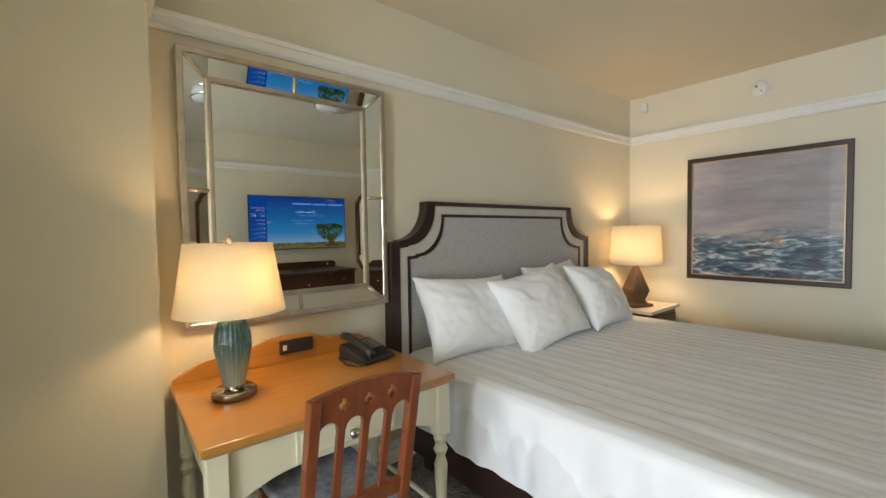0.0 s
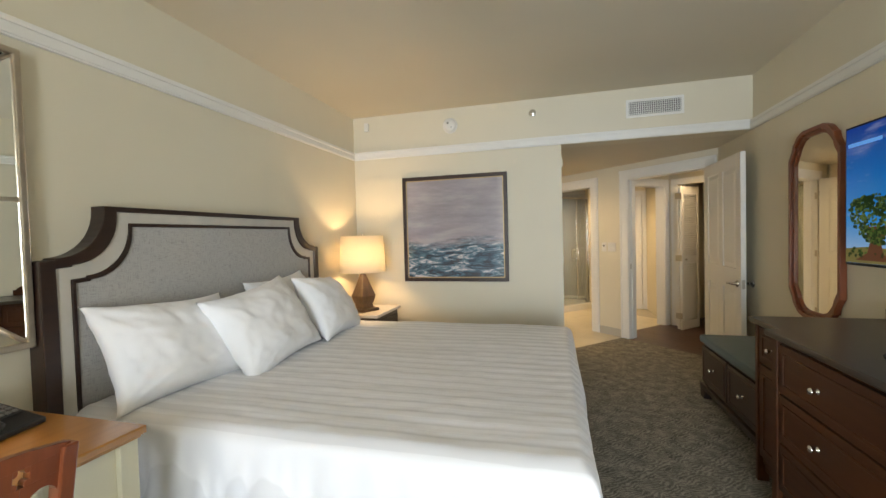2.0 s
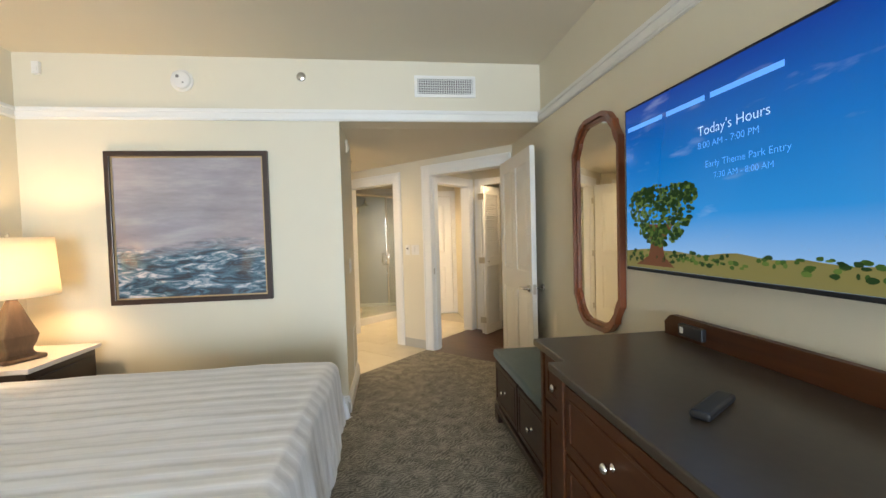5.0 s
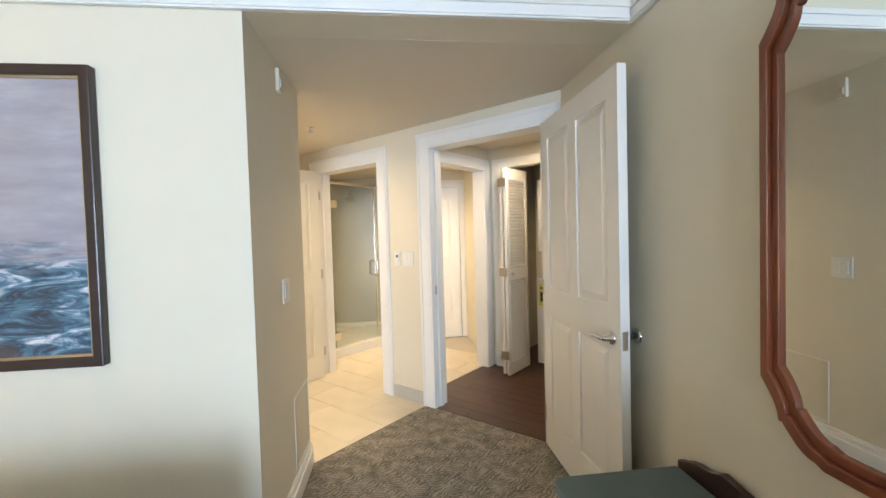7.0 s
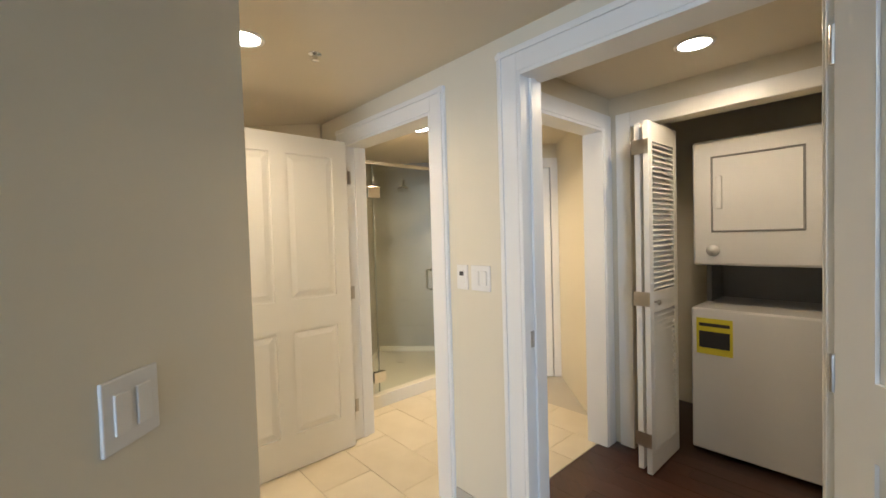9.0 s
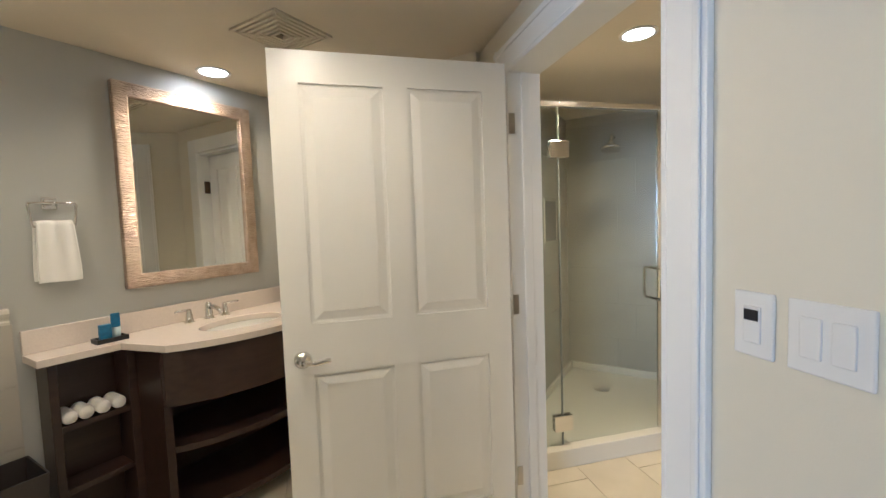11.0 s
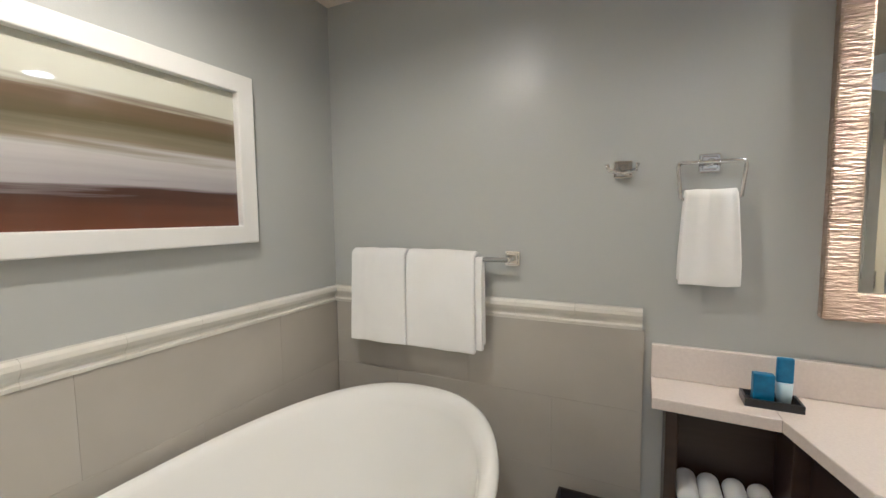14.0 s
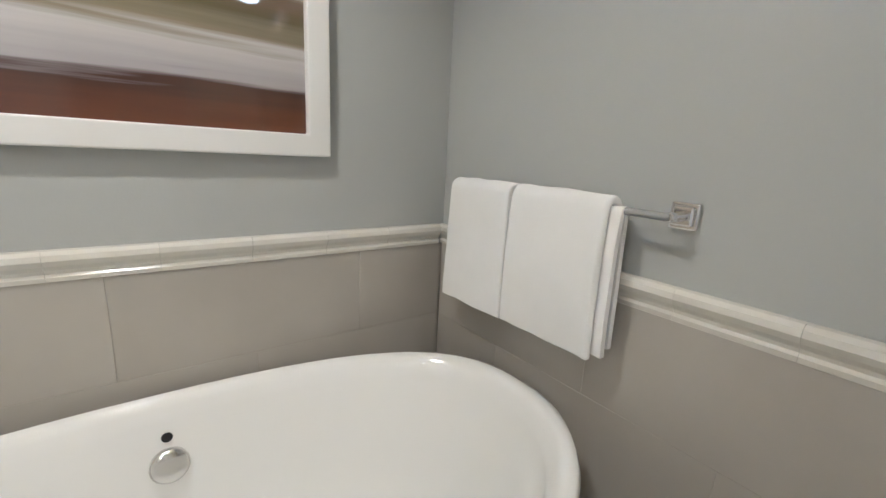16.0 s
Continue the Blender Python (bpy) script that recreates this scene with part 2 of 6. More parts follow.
def spin(bm, profile, n=24, at=(0, 0, 0), cap=True):
    """A turned body from (radius, height) pairs."""
    rings = [[bm.verts.new((at[0] + r * math.cos(2 * math.pi * k / n), at[1] + r * math.sin(2 * math.pi * k / n), at[2] + z)) for k in range(n)] for r, z in profile]
    for a, c in zip(rings, rings[1:]):
        for k in range(n):
            bm.faces.new((a[k], a[(k + 1) % n], c[(k + 1) % n], c[k]))
    if cap:
        bm.faces.new(rings[0][::-1])
        bm.faces.new(rings[-1])


def tube(bm, pts, r, n=8):
    """A round bar along points."""
    pts = [Vector(p) for p in pts]
    rings = []
    for i, p in enumerate(pts):
        d = (pts[min(i + 1, len(pts) - 1)] - pts[max(i - 1, 0)]).normalized()
        s = d.cross(Vector((0, 0, 1)) if abs(d.z) < 0.9 else Vector((1, 0, 0))).normalized()
        u = s.cross(d)
        rings.append([bm.verts.new(p + r * (math.cos(2 * math.pi * k / n) * s + math.sin(2 * math.pi * k / n) * u)) for k in range(n)])
    for a, c in zip(rings, rings[1:]):
        for k in range(n):
            bm.faces.new((a[k], c[k], c[(k + 1) % n], a[(k + 1) % n]))
    bm.faces.new(rings[0])
    bm.faces.new(rings[-1][::-1])


def mesh(name, bm, mat, parent=None, bevel=0.0, smooth=False, at=None, segments=2, label=""):
    bmesh.ops.recalc_face_normals(bm, faces=bm.faces)
    me = bpy.data.meshes.new(name)
    bm.to_mesh(me)
    bm.free()
    me.materials.append(mat)
    ob = new(name, me)
    if smooth:
        me.shade_smooth()
    if bevel:
        mod = ob.modifiers.new("edge", "BEVEL")
        mod.width, mod.segments, mod.limit_method, mod.angle_limit = bevel, segments, "ANGLE", radians(40)
        mod.harden_normals = False
    if at is not None:
        ob.matrix_world = at
    ob.parent = parent
    if label:
        ob["label"] = label
    return ob


def base(name, m, label, category, group=""):
    ob = new(name)
    ob.empty_display_size = 0.1
    ob.matrix_world = m
    return tagged(ob, label, category, group)


def setting(name, bm, mat, label="", bevel=0.0, parent=None):
    ob = mesh(name, bm, mat, parent, bevel)
    return tagged(ob, label, kind="structure") if parent is None else ob


R2 = math.sqrt(0.5)


def P(u, d):
    """A place on the diagonal wall: u along it, d behind it."""
    return (5.04 + (u + d) * R2, -1.69 + (u - d) * R2)


def diag(bm, u0, u1, d0, d1, z0, z1):
    prism(bm, [P(u0, d0), P(u0, d1), P(u1, d1), P(u1, d0)], z0, z1)


# ---- the setting: walls ----
N, S, E, W = 2.09, -1.69, 4.25, -3.6
bm = boxes((0.158, N, 0, 4.25, N + 0.15, CEIL))
setting("wall_north", bm, WALL, "cream painted wall behind the bed")
setting("wall_alcove", boxes((W, 1.87, 0, 0.158, N + 0.15, CEIL)), WALL, "cream painted wall that juts out beside the desk")
setting("wall_south", boxes((W, S - 0.15, 0, 5.04, S, CEIL)), WALL, "cream painted wall with the television")
bm = boxes((W - 0.15, S - 0.15, 0, W, -1.45, CEIL), (W - 0.15, 0.45, 0, W, N + 0.15, CEIL), (W - 0.15, -1.45, 2.25, W, 0.45, CEIL), (W - 0.15, -1.45, 0, W, 0.45, 0.12))
setting("wall_west", bm, WALL, "cream wall with the large window")
bm = boxes((E, -0.10, 0, 4.445, N + 0.15, CEIL), (4.445, -0.10, 0, 5.13, 0.02, LOW), (E, S, 2.2375, 4.445, -0.10, CEIL))
setting("wall_east", bm, WALL, "cream painted wall with the seascape and the vent")
bm = bmesh.new()
diag(bm, -0.02, 0.12, 0, 0.12, 0, LOW)
diag(bm, 0.12, 1.085, 0, 0.12, 2.06, LOW)
diag(bm, 1.085, 1.64, 0, 0.12, 0, LOW)
diag(bm, 1.64, 2.54, 0, 0.12, 2.03, LOW)
diag(bm, 2.54, 2.95, 0, 0.12, 0, LOW)
setting("wall_diagonal", bm, WALL, "cream painted diagonal wall with two doorways")
setting("wall_bath_west", boxes((4.446, 0.02, 0, 4.450, 1.80, LOW)), BATHWALL, "grey painted bathroom wall")
setting("wall_bath_north", boxes((4.446, 1.80, 0, 7.05, 1.95, LOW)), BATHWALL, "grey painted bathroom wall")
setting("wall_bath_east", boxes((7.05, 0.36, 0, 7.17, 0.64, LOW), (7.05, 1.30, 0, 7.17, 1.95, LOW), (7.05, 0.64, 2.03, 7.17, 1.30, LOW)), WALL, "cream painted wall with a narrow closet door")
setting("wall_shower_north", boxes((7.17, 0.38, 0, 8.95, 0.6, LOW)), BATHWALL, "grey shower wall")
setting("wall_shower_east", boxes((8.83, -0.74, 0, 8.95, 0.38, LOW)), BATHWALL, "grey shower wall")
setting("wall_toilet_east", boxes((8.08, -1.7, 0, 8.2, -0.74, LOW), (8.08, -0.74, 0, 8.83, -0.62, LOW)), WALL, "pale wall of the toilet room")
setting("wall_toilet_south", boxes((6.90, -1.70, 0, 8.08, -1.58, LOW)), WALL, "pale wall of the toilet room")
bm = bmesh.new()
diag(bm, 1.28, 1.40, 0.12, 0.30, 0, LOW)
diag(bm, 1.28, 1.40, 0.30, 1.10, 2.03, LOW)
diag(bm, 1.28, 1.40, 1.10, 1.30, 0, LOW)
setting("wall_hall_end", bm, WALL, "pale hall wall with a doorway")
bm = bmesh.new()
diag(bm, 1.14, 1.28, 1.2, 1.3, 0, LOW)
diag(bm, 0.25, 1.14, 1.2, 1.3, 2.03, LOW)
diag(bm, -1.5, 0.25, 1.2, 1.3, 0, LOW)
diag(bm, -1.6, -1.5, 0.12, 1.3, 0, LOW)
diag(bm, -1.5, -0.12, 0.0, 0.12, 0, LOW)
setting("wall_hall", bm, WALL, "pale hall wall with the laundry closet")
bm = bmesh.new()
diag(bm, 0.10, 0.15, 1.3, 2.2, 0, LOW)
diag(bm, 1.25, 1.30, 1.3, 2.2, 0, LOW)
diag(bm, 0.10, 1.30, 2.2, 2.25, 0, LOW)
setting("wall_closet", bm, WALL, "plain closet wall")

# Unseen wall, added only to shade the alcove wall from the window.
setting("wall_light_block", boxes((-0.62, 1.15, 0, -0.47, 1.87, CEIL)), WALL, "unseen plain cream wall, added to keep window light off the alcove")

# ---- ceilings and floors ----
setting("ceiling", boxes((W - 0.15, S - 0.15, CEIL, 4.445, N + 0.15, CEIL + 0.1)), CEILING, "warm white bedroom ceiling")
bm = bmesh.new()
prism(bm, [(4.445, S - 0.2), (8.95, -3.5), (8.95, 1.95), (4.445, 1.95)], LOW, LOW + 0.1)
prism(bm, [(2.0, -4.2), (8.95, -4.2), (8.95, -3.5), (4.445, S - 0.2), (3.5, S - 0.2)], LOW, LOW + 0.1)
setting("ceiling_low", bm, CEILING, "low warm white ceiling of bathroom and hall")
bm = bmesh.new()
prism(bm, [(W - 0.15, S - 0.15), (5.01, S - 0.15), (5.04, -1.69), P(1.17, 0.0), (5.13, -0.06), (4.45, 0.0), (4.45, N + 0.15), (W - 0.15, N + 0.15)], -0.1, 0.0)
setting("floor_carpet", bm, CARPET, "mottled grey-brown patterned carpet")
bm = bmesh.new()
prism(bm, [(4.46, 0.01), (5.13, -0.056), P(1.174, 0.0), P(1.34, 0.004), P(1.34, 1.3), (8.2, -1.7), (8.95, -0.7), (8.95, 0.6), (7.05, 0.6), (7.05, 1.95), (4.46, 1.95)], -0.1, -0.004)
TILE_FLOOR = setting("floor_tile", bm, GROUT, "pale cream stone tiles with thin joints")
bm = bmesh.new()
diag(bm, -1.6, 1.336, 0.004, 2.25, -0.1, -0.004)
WOOD_FLOOR = setting("floor_hall", bm, DARKWOOD, "dark brown wooden plank floor")

# ---- trim: picture rail, baseboards, door casings ----


def rail(name, a, c, inward, z0, parts, mat=TRIM):
    """A moulding along a wall from a to c; parts: (depth, low, high)."""
    a, c, inward = Vector((*a, 0)), Vector((*c, 0)), Vector((*inward, 0))
    bm = bmesh.new()
    for d, lo, hi in parts:
        q = [a, c, c + inward * d, a + inward * d]
        prism(bm, [(v.x, v.y) for v in q], z0 + lo, z0 + hi)
    return setting(name, bm, mat, "white painted moulding", bevel=0.003)


PROFILE = [(0.020, 0.0, 0.085), (0.030, 0.055, 0.080), (0.026, 0.008, 0.020)]
rail("picture_rail_north", (0.158, N), (E - 0.031, N), (0, -1), 2.238, PROFILE)
rail("picture_rail_alcove", (W, 1.87), (0.158, 1.87), (0, -1), 2.238, PROFILE)
rail("picture_rail_return", (0.158, 1.84), (0.158, N - 0.031), (1, 0), 2.238, PROFILE)
rail("picture_rail_east", (E, S + 0.031), (E, N), (-1, 0), 2.238, PROFILE)
rail("picture_rail_south", (W, S), (E, S), (0, 1), 2.238, PROFILE)
BASEB = [(0.014, 0.0, 0.12), (0.020, 0.0, 0.09), (0.009, 0.12, 0.135)]
rail("baseboard_north", (0.158, N), (E - 0.021, N), (0, -1), 0, BASEB)
rail("baseboard_alcove", (W, 1.87), (0.158, 1.87), (0, -1), 0, BASEB)
rail("baseboard_east", (E, -0.10), (E, N), (-1, 0), 0, BASEB)
rail("baseboard_hall", (E - 0.014, -0.10), (5.13, -0.10), (0, -1), 0, BASEB)
rail("baseboard_south", (W, S), (5.0, S), (0, 1), 0, BASEB)
NR = (-R2, R2)
bm = bmesh.new()
diag(bm, 1.195, 1.53, -0.010, 0.0, 0, 0.105)
setting("baseboard_tile", bm, WALLTILE, "beige tile skirting", bevel=0.002)


def casing(name, u0, u1, top, d, out, w=0.105):
    """Door casing and jamb lining round an opening in a wall along the diagonal."""
    bm = bmesh.new()
    for a, c in ((u0 - w, u0), (u1, u1 + w)):
        diag(bm, a, c, d - out * 0.018, d, 0, top + w)
        diag(bm, a + 0.012 if a < u0 else c - 0.03, a + 0.03 if a < u0 else c - 0.012, d - out * 0.026, d - out * 0.0185, 0, top + w)
    diag(bm, u0, u1, d - out * 0.018, d, top, top + w)
    diag(bm, u0 - w, u1 + w, d - out * 0.027, d - out * 0.0185, top + w - 0.032, top + w - 0.01)
    for a, c in ((u0, u0 + 0.018), (u1 - 0.018, u1)):
        diag(bm, a, c, d - out * 0.017, d + out * 0.137, 0, top)
    diag(bm, u0 + 0.018, u1 - 0.018, d - out * 0.017, d + out * 0.137, top - 0.018, top)
    for a, c in ((u0 + 0.018, u0 + 0.030), (u1 - 0.030, u1 - 0.018)):
        diag(bm, a, c, d + out * 0.045, d + out * 0.085, 0, top - 0.018)
    return setting(name, bm, TRIM, "white painted door casing", bevel=0.003)


casing("door_casing_entry", 0.12, 1.085, 2.06, 0.0, 1)
casing("door_casing_toilet", 1.64, 2.54, 2.03, 0.0, 1)
bm = bmesh.new()
for a, c in ((0.20, 0.30), (1.10, 1.19)):
    diag(bm, 1.262, 1.28, a, c, 0, 2.12)
diag(bm, 1.262, 1.28, 0.30, 1.10, 2.03, 2.12)
for a, c in ((0.30, 0.318), (1.082, 1.10)):
    diag(bm, 1.265, 1.405, a, c, 0, 2.03)
diag(bm, 1.265, 1.405, 0.318, 1.082, 2.012, 2.03)
setting("door_casing_hall", bm, TRIM, "white painted door casing", bevel=0.003)
bm = bmesh.new()
for a, c in ((0.16, 0.25), (1.14, 1.23)):
    diag(bm, a, c, 1.182, 1.2, 0, 2.12)
diag(bm, 0.25, 1.14, 1.182, 1.2, 2.03, 2.12)
setting("door_casing_closet", bm, TRIM, "white painted closet casing", bevel=0.003)

# ---- doors ----


def panel_leaf(w, h, rows, cols=2, th=0.040, stile=0.102, mid=0.095):
    """A panelled door leaf from x=0 at the hinge to x=w; rows: (low, high) of the panels."""
    bm = bmesh.new()
    pw = (w - 2 * stile - (cols - 1) * mid) / cols
    box(bm, 0.002, -th / 2 + 0.010, 0.008, w - 0.002, th / 2 - 0.010, h - 0.002)
    box(bm, 0, -th / 2, 0.006, stile, th / 2, h)
    box(bm, w - stile, -th / 2, 0.006, w, th / 2, h)
    for k in range(cols - 1):
        x = stile + (k + 1) * pw + k * mid
        box(bm, x, -th / 2, 0.006, x + mid, th / 2, h)
    edges = [0.006] + [z for r in rows for z in r] + [h]
    for k in range(cols):
        x = stile + k * (pw + mid)
        for z0, z1 in zip(edges[::2], edges[1::2]):
            box(bm, x, -th / 2, z0, x + pw, th / 2, z1)
        for z0, z1 in rows:
            for s in (-1, 1):
                y0, y1 = s * (th / 2 - 0.0101), s * (th / 2 - 0.001)
                a = [bm.verts.new((px, y0, pz)) for px, pz in ((x + 0.012, z0 + 0.012), (x + pw - 0.012, z0 + 0.012), (x + pw - 0.012, z1 - 0.012), (x + 0.012, z1 - 0.012))]
                c = [bm.verts.new((px, y1, pz)) for px, pz in ((x + 0.045, z0 + 0.045), (x + pw - 0.045, z0 + 0.045), (x + pw - 0.045, z1 - 0.045), (x + 0.045, z1 - 0.045))]
                bm.faces.new(c)
                for i in range(4):
                    bm.faces.new((a[i], a[(i + 1) % 4], c[(i + 1) % 4], c[i]))
    return bm


def lever(parent, x, y, z, side, toward):
    bm = bmesh.new()
    spin(bm, [(0.030, 0), (0.032, 0.004), (0.026, 0.012), (0.013, 0.016), (0.012, 0.045)], 20)
    tube(bm, [(0, 0, 0.045), (toward * 0.02, 0, 0.052), (toward * 0.05, 0.003, 0.052), (toward * 0.09, -0.004, 0.050), (toward * 0.10, -0.004, 0.050)], 0.009)
    return mesh("handle", bm, CHROME, parent, smooth=True, at=pose(x, y, z, 90 if side < 0 else -90), label="chrome lever handle")


def hinge(parent, x, y, z):
    bm = boxes((-0.003, -0.02, -0.045, 0.001, 0.02, 0.045))
    tube(bm, [(-0.004, -0.022, -0.047), (-0.004, -0.022, 0.047)], 0.006)
    mesh("hinge", bm, NICKEL, parent, at=pose(x, y, z), label="nickel hinge")


ROWS4 = [(0.22, 0.84), (1.03, 1.905)]


def panel_door(name, m, w, h, label, sides=(-1, 1), hinge_y=0.0):
    d = base(name, m, label, "door")
    mesh("leaf", panel_leaf(w, h, [(z0, z1 * h / 2.02) for z0, z1 in ROWS4]), DOORPAINT, d)
    for s in sides:
        lever(d, w - 0.065, s * 0.020, 0.90, s, -1 if s < 0 else -1)
    bm = boxes((w - 0.001, -0.012, 0.86, w + 0.0015, 0.012, 0.94))
    mesh("latch_plate", bm, NICKEL, d)
    for z in (0.22, 1.02, 1.82):
        hinge(d, 0.0, hinge_y, z)
    return d


hx, hy = 5.10, -1.600
panel_door("entry_door", pose(hx, hy, 0, 0, 0, 179.4), 0.915, 2.045, "white four-panel door standing open against the wall")
hx, hy = 6.752, 0.098
ang = math.degrees(math.atan2(0.722 - hy, 6.105 - hx))
bath_door = panel_door("bathroom_door", pose(hx, hy, 0, 0, 0, ang), 0.90, 2.02, "white four-panel door standing open into the bathroom")
for z in (0.24, 1.02, 1.80):
    bm = bmesh.new()
    diag(bm, 2.5188, 2.5218, -0.012, 0.014, z - 0.043, z + 0.043)
    hp = mesh("hinge", bm, NICKEL, None, label="nickel hinge plate")
    hp.parent = bath_door
    hp.matrix_parent_inverse = bath_door.matrix_world.inverted()
panel_door("closet_door", pose(8.055, -1.50, 0, 0, 0, 90), 0.72, 2.0, "white four-panel closed door in the toilet room", sides=(1,))
setting("door_casing_inner", boxes((8.04, -1.58, 0, 8.079, -1.51, 2.1), (8.04, -0.77, 0, 8.079, -0.68, 2.1), (8.04, -1.51, 2.01, 8.079, -0.77, 2.1)), TRIM, "white door casing", bevel=0.003)


linen = panel_door("linen_door", pose(7.155, 0.655, 0, 0, 0, 90), 0.635, 2.008, "white four-panel closed closet door beside the vanity", sides=())
setting("door_casing_linen", boxes((7.032, 0.535, 0, 7.0495, 0.64, 2.135), (7.032, 1.30, 0.906 + 0.11, 7.0495, 1.36, 2.135), (7.032, 0.64, 2.03, 7.0495, 1.30, 2.135), (7.032, 0.64, 0, 7.17, 0.652, 2.03), (7.05, 1.292, 0, 7.17, 1.30, 2.03), (7.05, 0.652, 2.012, 7.17, 1.292, 2.03)), TRIM, "white painted door casing", bevel=0.003)
for z in (0.25, 1.75):
    dh = boxes((7.085, 0.6525, z - 0.05, 7.132, 0.656, z + 0.05))
    hp = mesh("hinge", dh, BRONZE, None, label="dark bronze hinge")
    hp.parent = linen
    hp.matrix_parent_inverse = linen.matrix_world.inverted()
bm = bmesh.new()
spin(bm, [(0.034, 0), (0.034, 0.004), (0.028, 0.012), (0.019, 0.014), (0.015, 0.008)], 24)
tagged(mesh("door_stop", bm, CHROME, None, smooth=True, at=pose(4.257, S, 0.90, -90)), "round chrome wall door stop behind the open door", "door stop")


def louver_leaf(m, label):
    d = base("louvered_door", m, label, "door", "folding closet doors")
    w, h, th = 0.42, 1.99, 0.03
    mesh("frame", boxes((0, -th / 2, 0.01, 0.05, th / 2, h), (w - 0.05, -th / 2, 0.01, w, th / 2, h), (0.05, -th / 2, 0.01, w - 0.05, th / 2, 0.13), (0.05, -th / 2, 0.92, w - 0.05, th / 2, 1.04), (0.05, -th / 2, h - 0.11, w - 0.05, th / 2, h)), TRIM, d, bevel=0.002)
    sl = None
    for z0, z1 in ((0.14, 0.92), (1.05, h - 0.11)):
        z = z0
        while z < z1 - 0.01:
            bm = None
            if sl is None:
                bm = bmesh.new()
                upr = [(-0.015, -0.010), (-0.009, -0.014), (0.015, 0.010), (0.009, 0.014)]
                v0 = [bm.verts.new((0.05, y, zz)) for y, zz in upr]
                v1 = [bm.verts.new((w - 0.05, y, zz)) for y, zz in upr]
                bm.faces.new(v0)
                bm.faces.new(v1[::-1])
                for i in range(4):
                    bm.faces.new((v0[i], v1[i], v1[(i + 1) % 4], v0[(i + 1) % 4]))
                ob = mesh("slat", bm, TRIM, d, at=pose(0, 0, z + 0.012))
                sl = ob.data
            else:
                ob = new("slat", sl)
                ob.parent = d
                ob.matrix_local = pose(0, 0, z + 0.012)
            z += 0.030
    return d


d0 = louver_leaf(pose(*P(1.015, 0.98), 0, 0, 0, -45), "white louvered folding door, folded half open")
d1 = louver_leaf(pose(*P(0.955, 0.95), 0, 0, 0, -45), "white louvered folding door with a small knob")
bm = bmesh.new()
spin(bm, [(0.006, 0), (0.006, 0.015), (0.014, 0.02), (0.015, 0.028), (0.008, 0.034)], 14)
mesh("knob", bm, NICKEL, d1, at=pose(0.06, -0.015, 0.98, 90), smooth=True, label="nickel knob")
for z in (0.2, 1.0, 1.85):
    bm = boxes((-0.004, -0.014, z - 0.04, 0.0, 0.075, z + 0.04))
    mesh("hinge", bm, NICKEL, d1, label="nickel hinge")

# ---- bedroom things ----


def turned_frame(outer, inner, y0, y1):
    """A frame in the x-z plane between two closed outlines of equal length."""
    bm = bmesh.new()
    n = len(outer)
    v = [[bm.verts.new((x, y, z)) for x, z in o] for o, y in ((outer, y0), (outer, y1), (inner, y1), (inner, y0))]
    for i in range(n):
        j = (i + 1) % n
        for k in range(4):
            a, c = v[k], v[(k + 1) % 4]
            bm.faces.new((a[i], a[j], c[j], c[i]))
    return bm


def rect(x0, z0, x1, z1):
    return [(x0, z0), (x1, z0), (x1, z1), (x0, z1)]


def wall_mirror():
    b = base("wall_mirror", pose(0.762, N, 1.578), "large silver-framed wall mirror with an angled mirror border", "mirror")
    W2, H2, w2, h2 = 0.502, 0.602, 0.392, 0.500
    mesh("outer_frame", turned_frame(rect(-W2, -H2, W2, H2), rect(-W2 + 0.028, -H2 + 0.028, W2 - 0.028, H2 - 0.028), -0.002, -0.060), SILVER, b, bevel=0.006)
    mesh("inner_frame", turned_frame(rect(-w2, -h2, w2, h2), rect(-w2 + 0.024, -h2 + 0.024, w2 - 0.024, h2 - 0.024), -0.002, -0.036), SILVER, b, bevel=0.006)
    bm = bmesh.new()
    o, i = rect(-W2 + 0.024, -H2 + 0.024, W2 - 0.024, H2 - 0.024), rect(-w2 + 0.004, -h2 + 0.004, w2 - 0.004, h2 - 0.004)
    for k in range(4):
        j = (k + 1) % 4
        bm.faces.new([bm.verts.new((x, y, z)) for (x, z), y in ((o[k], -0.045), (o[j], -0.045), (i[j], -0.023), (i[k], -0.023))])
    mesh("border_mirror", bm, MIRROR, b)
    bm = boxes((-w2 + 0.02, -0.020, -h2 + 0.02, w2 - 0.02, -0.004, h2 - 0.02))
    mesh("mirror_pane", bm, MIRROR, b)
    bars = []
    for s in (-1, 1):
        bars.append(((s * (W2 - 0.03), -0.048, 0), (s * (w2 - 0.004), -0.026, 0)))
        bars.append(((0, -0.048, s * (H2 - 0.03)), (0, -0.026, s * (h2 - 0.004))))
        for q in (-1, 1):
            bars.append(((s * (W2 - 0.02), -0.048, q * (H2 - 0.02)), (s * (w2 - 0.004), -0.028, q * (h2 - 0.004))))
    for a, c in bars:
        bm = bmesh.new()
        tube(bm, [a, c], 0.009)
        mesh("glazing_bar", bm, SILVER, b, smooth=True)


wall_mirror()


def turned_leg(bm, x, y, top, r=0.030):
    spin(bm, [(r * 0.55, 0), (r * 0.75, 0.03), (r * 0.6, 0.06), (r * 0.75, 0.2), (r * 0.98, 0.36), (r * 0.6, 0.40), (r * 1.05, 0.43), (r * 0.7, 0.455), (r * 1.05, 0.48), (r * 0.9, 0.50)], 16, (x, y, 0))
    box(bm, x - r, y - r, 0.50, x + r, y + r, top)


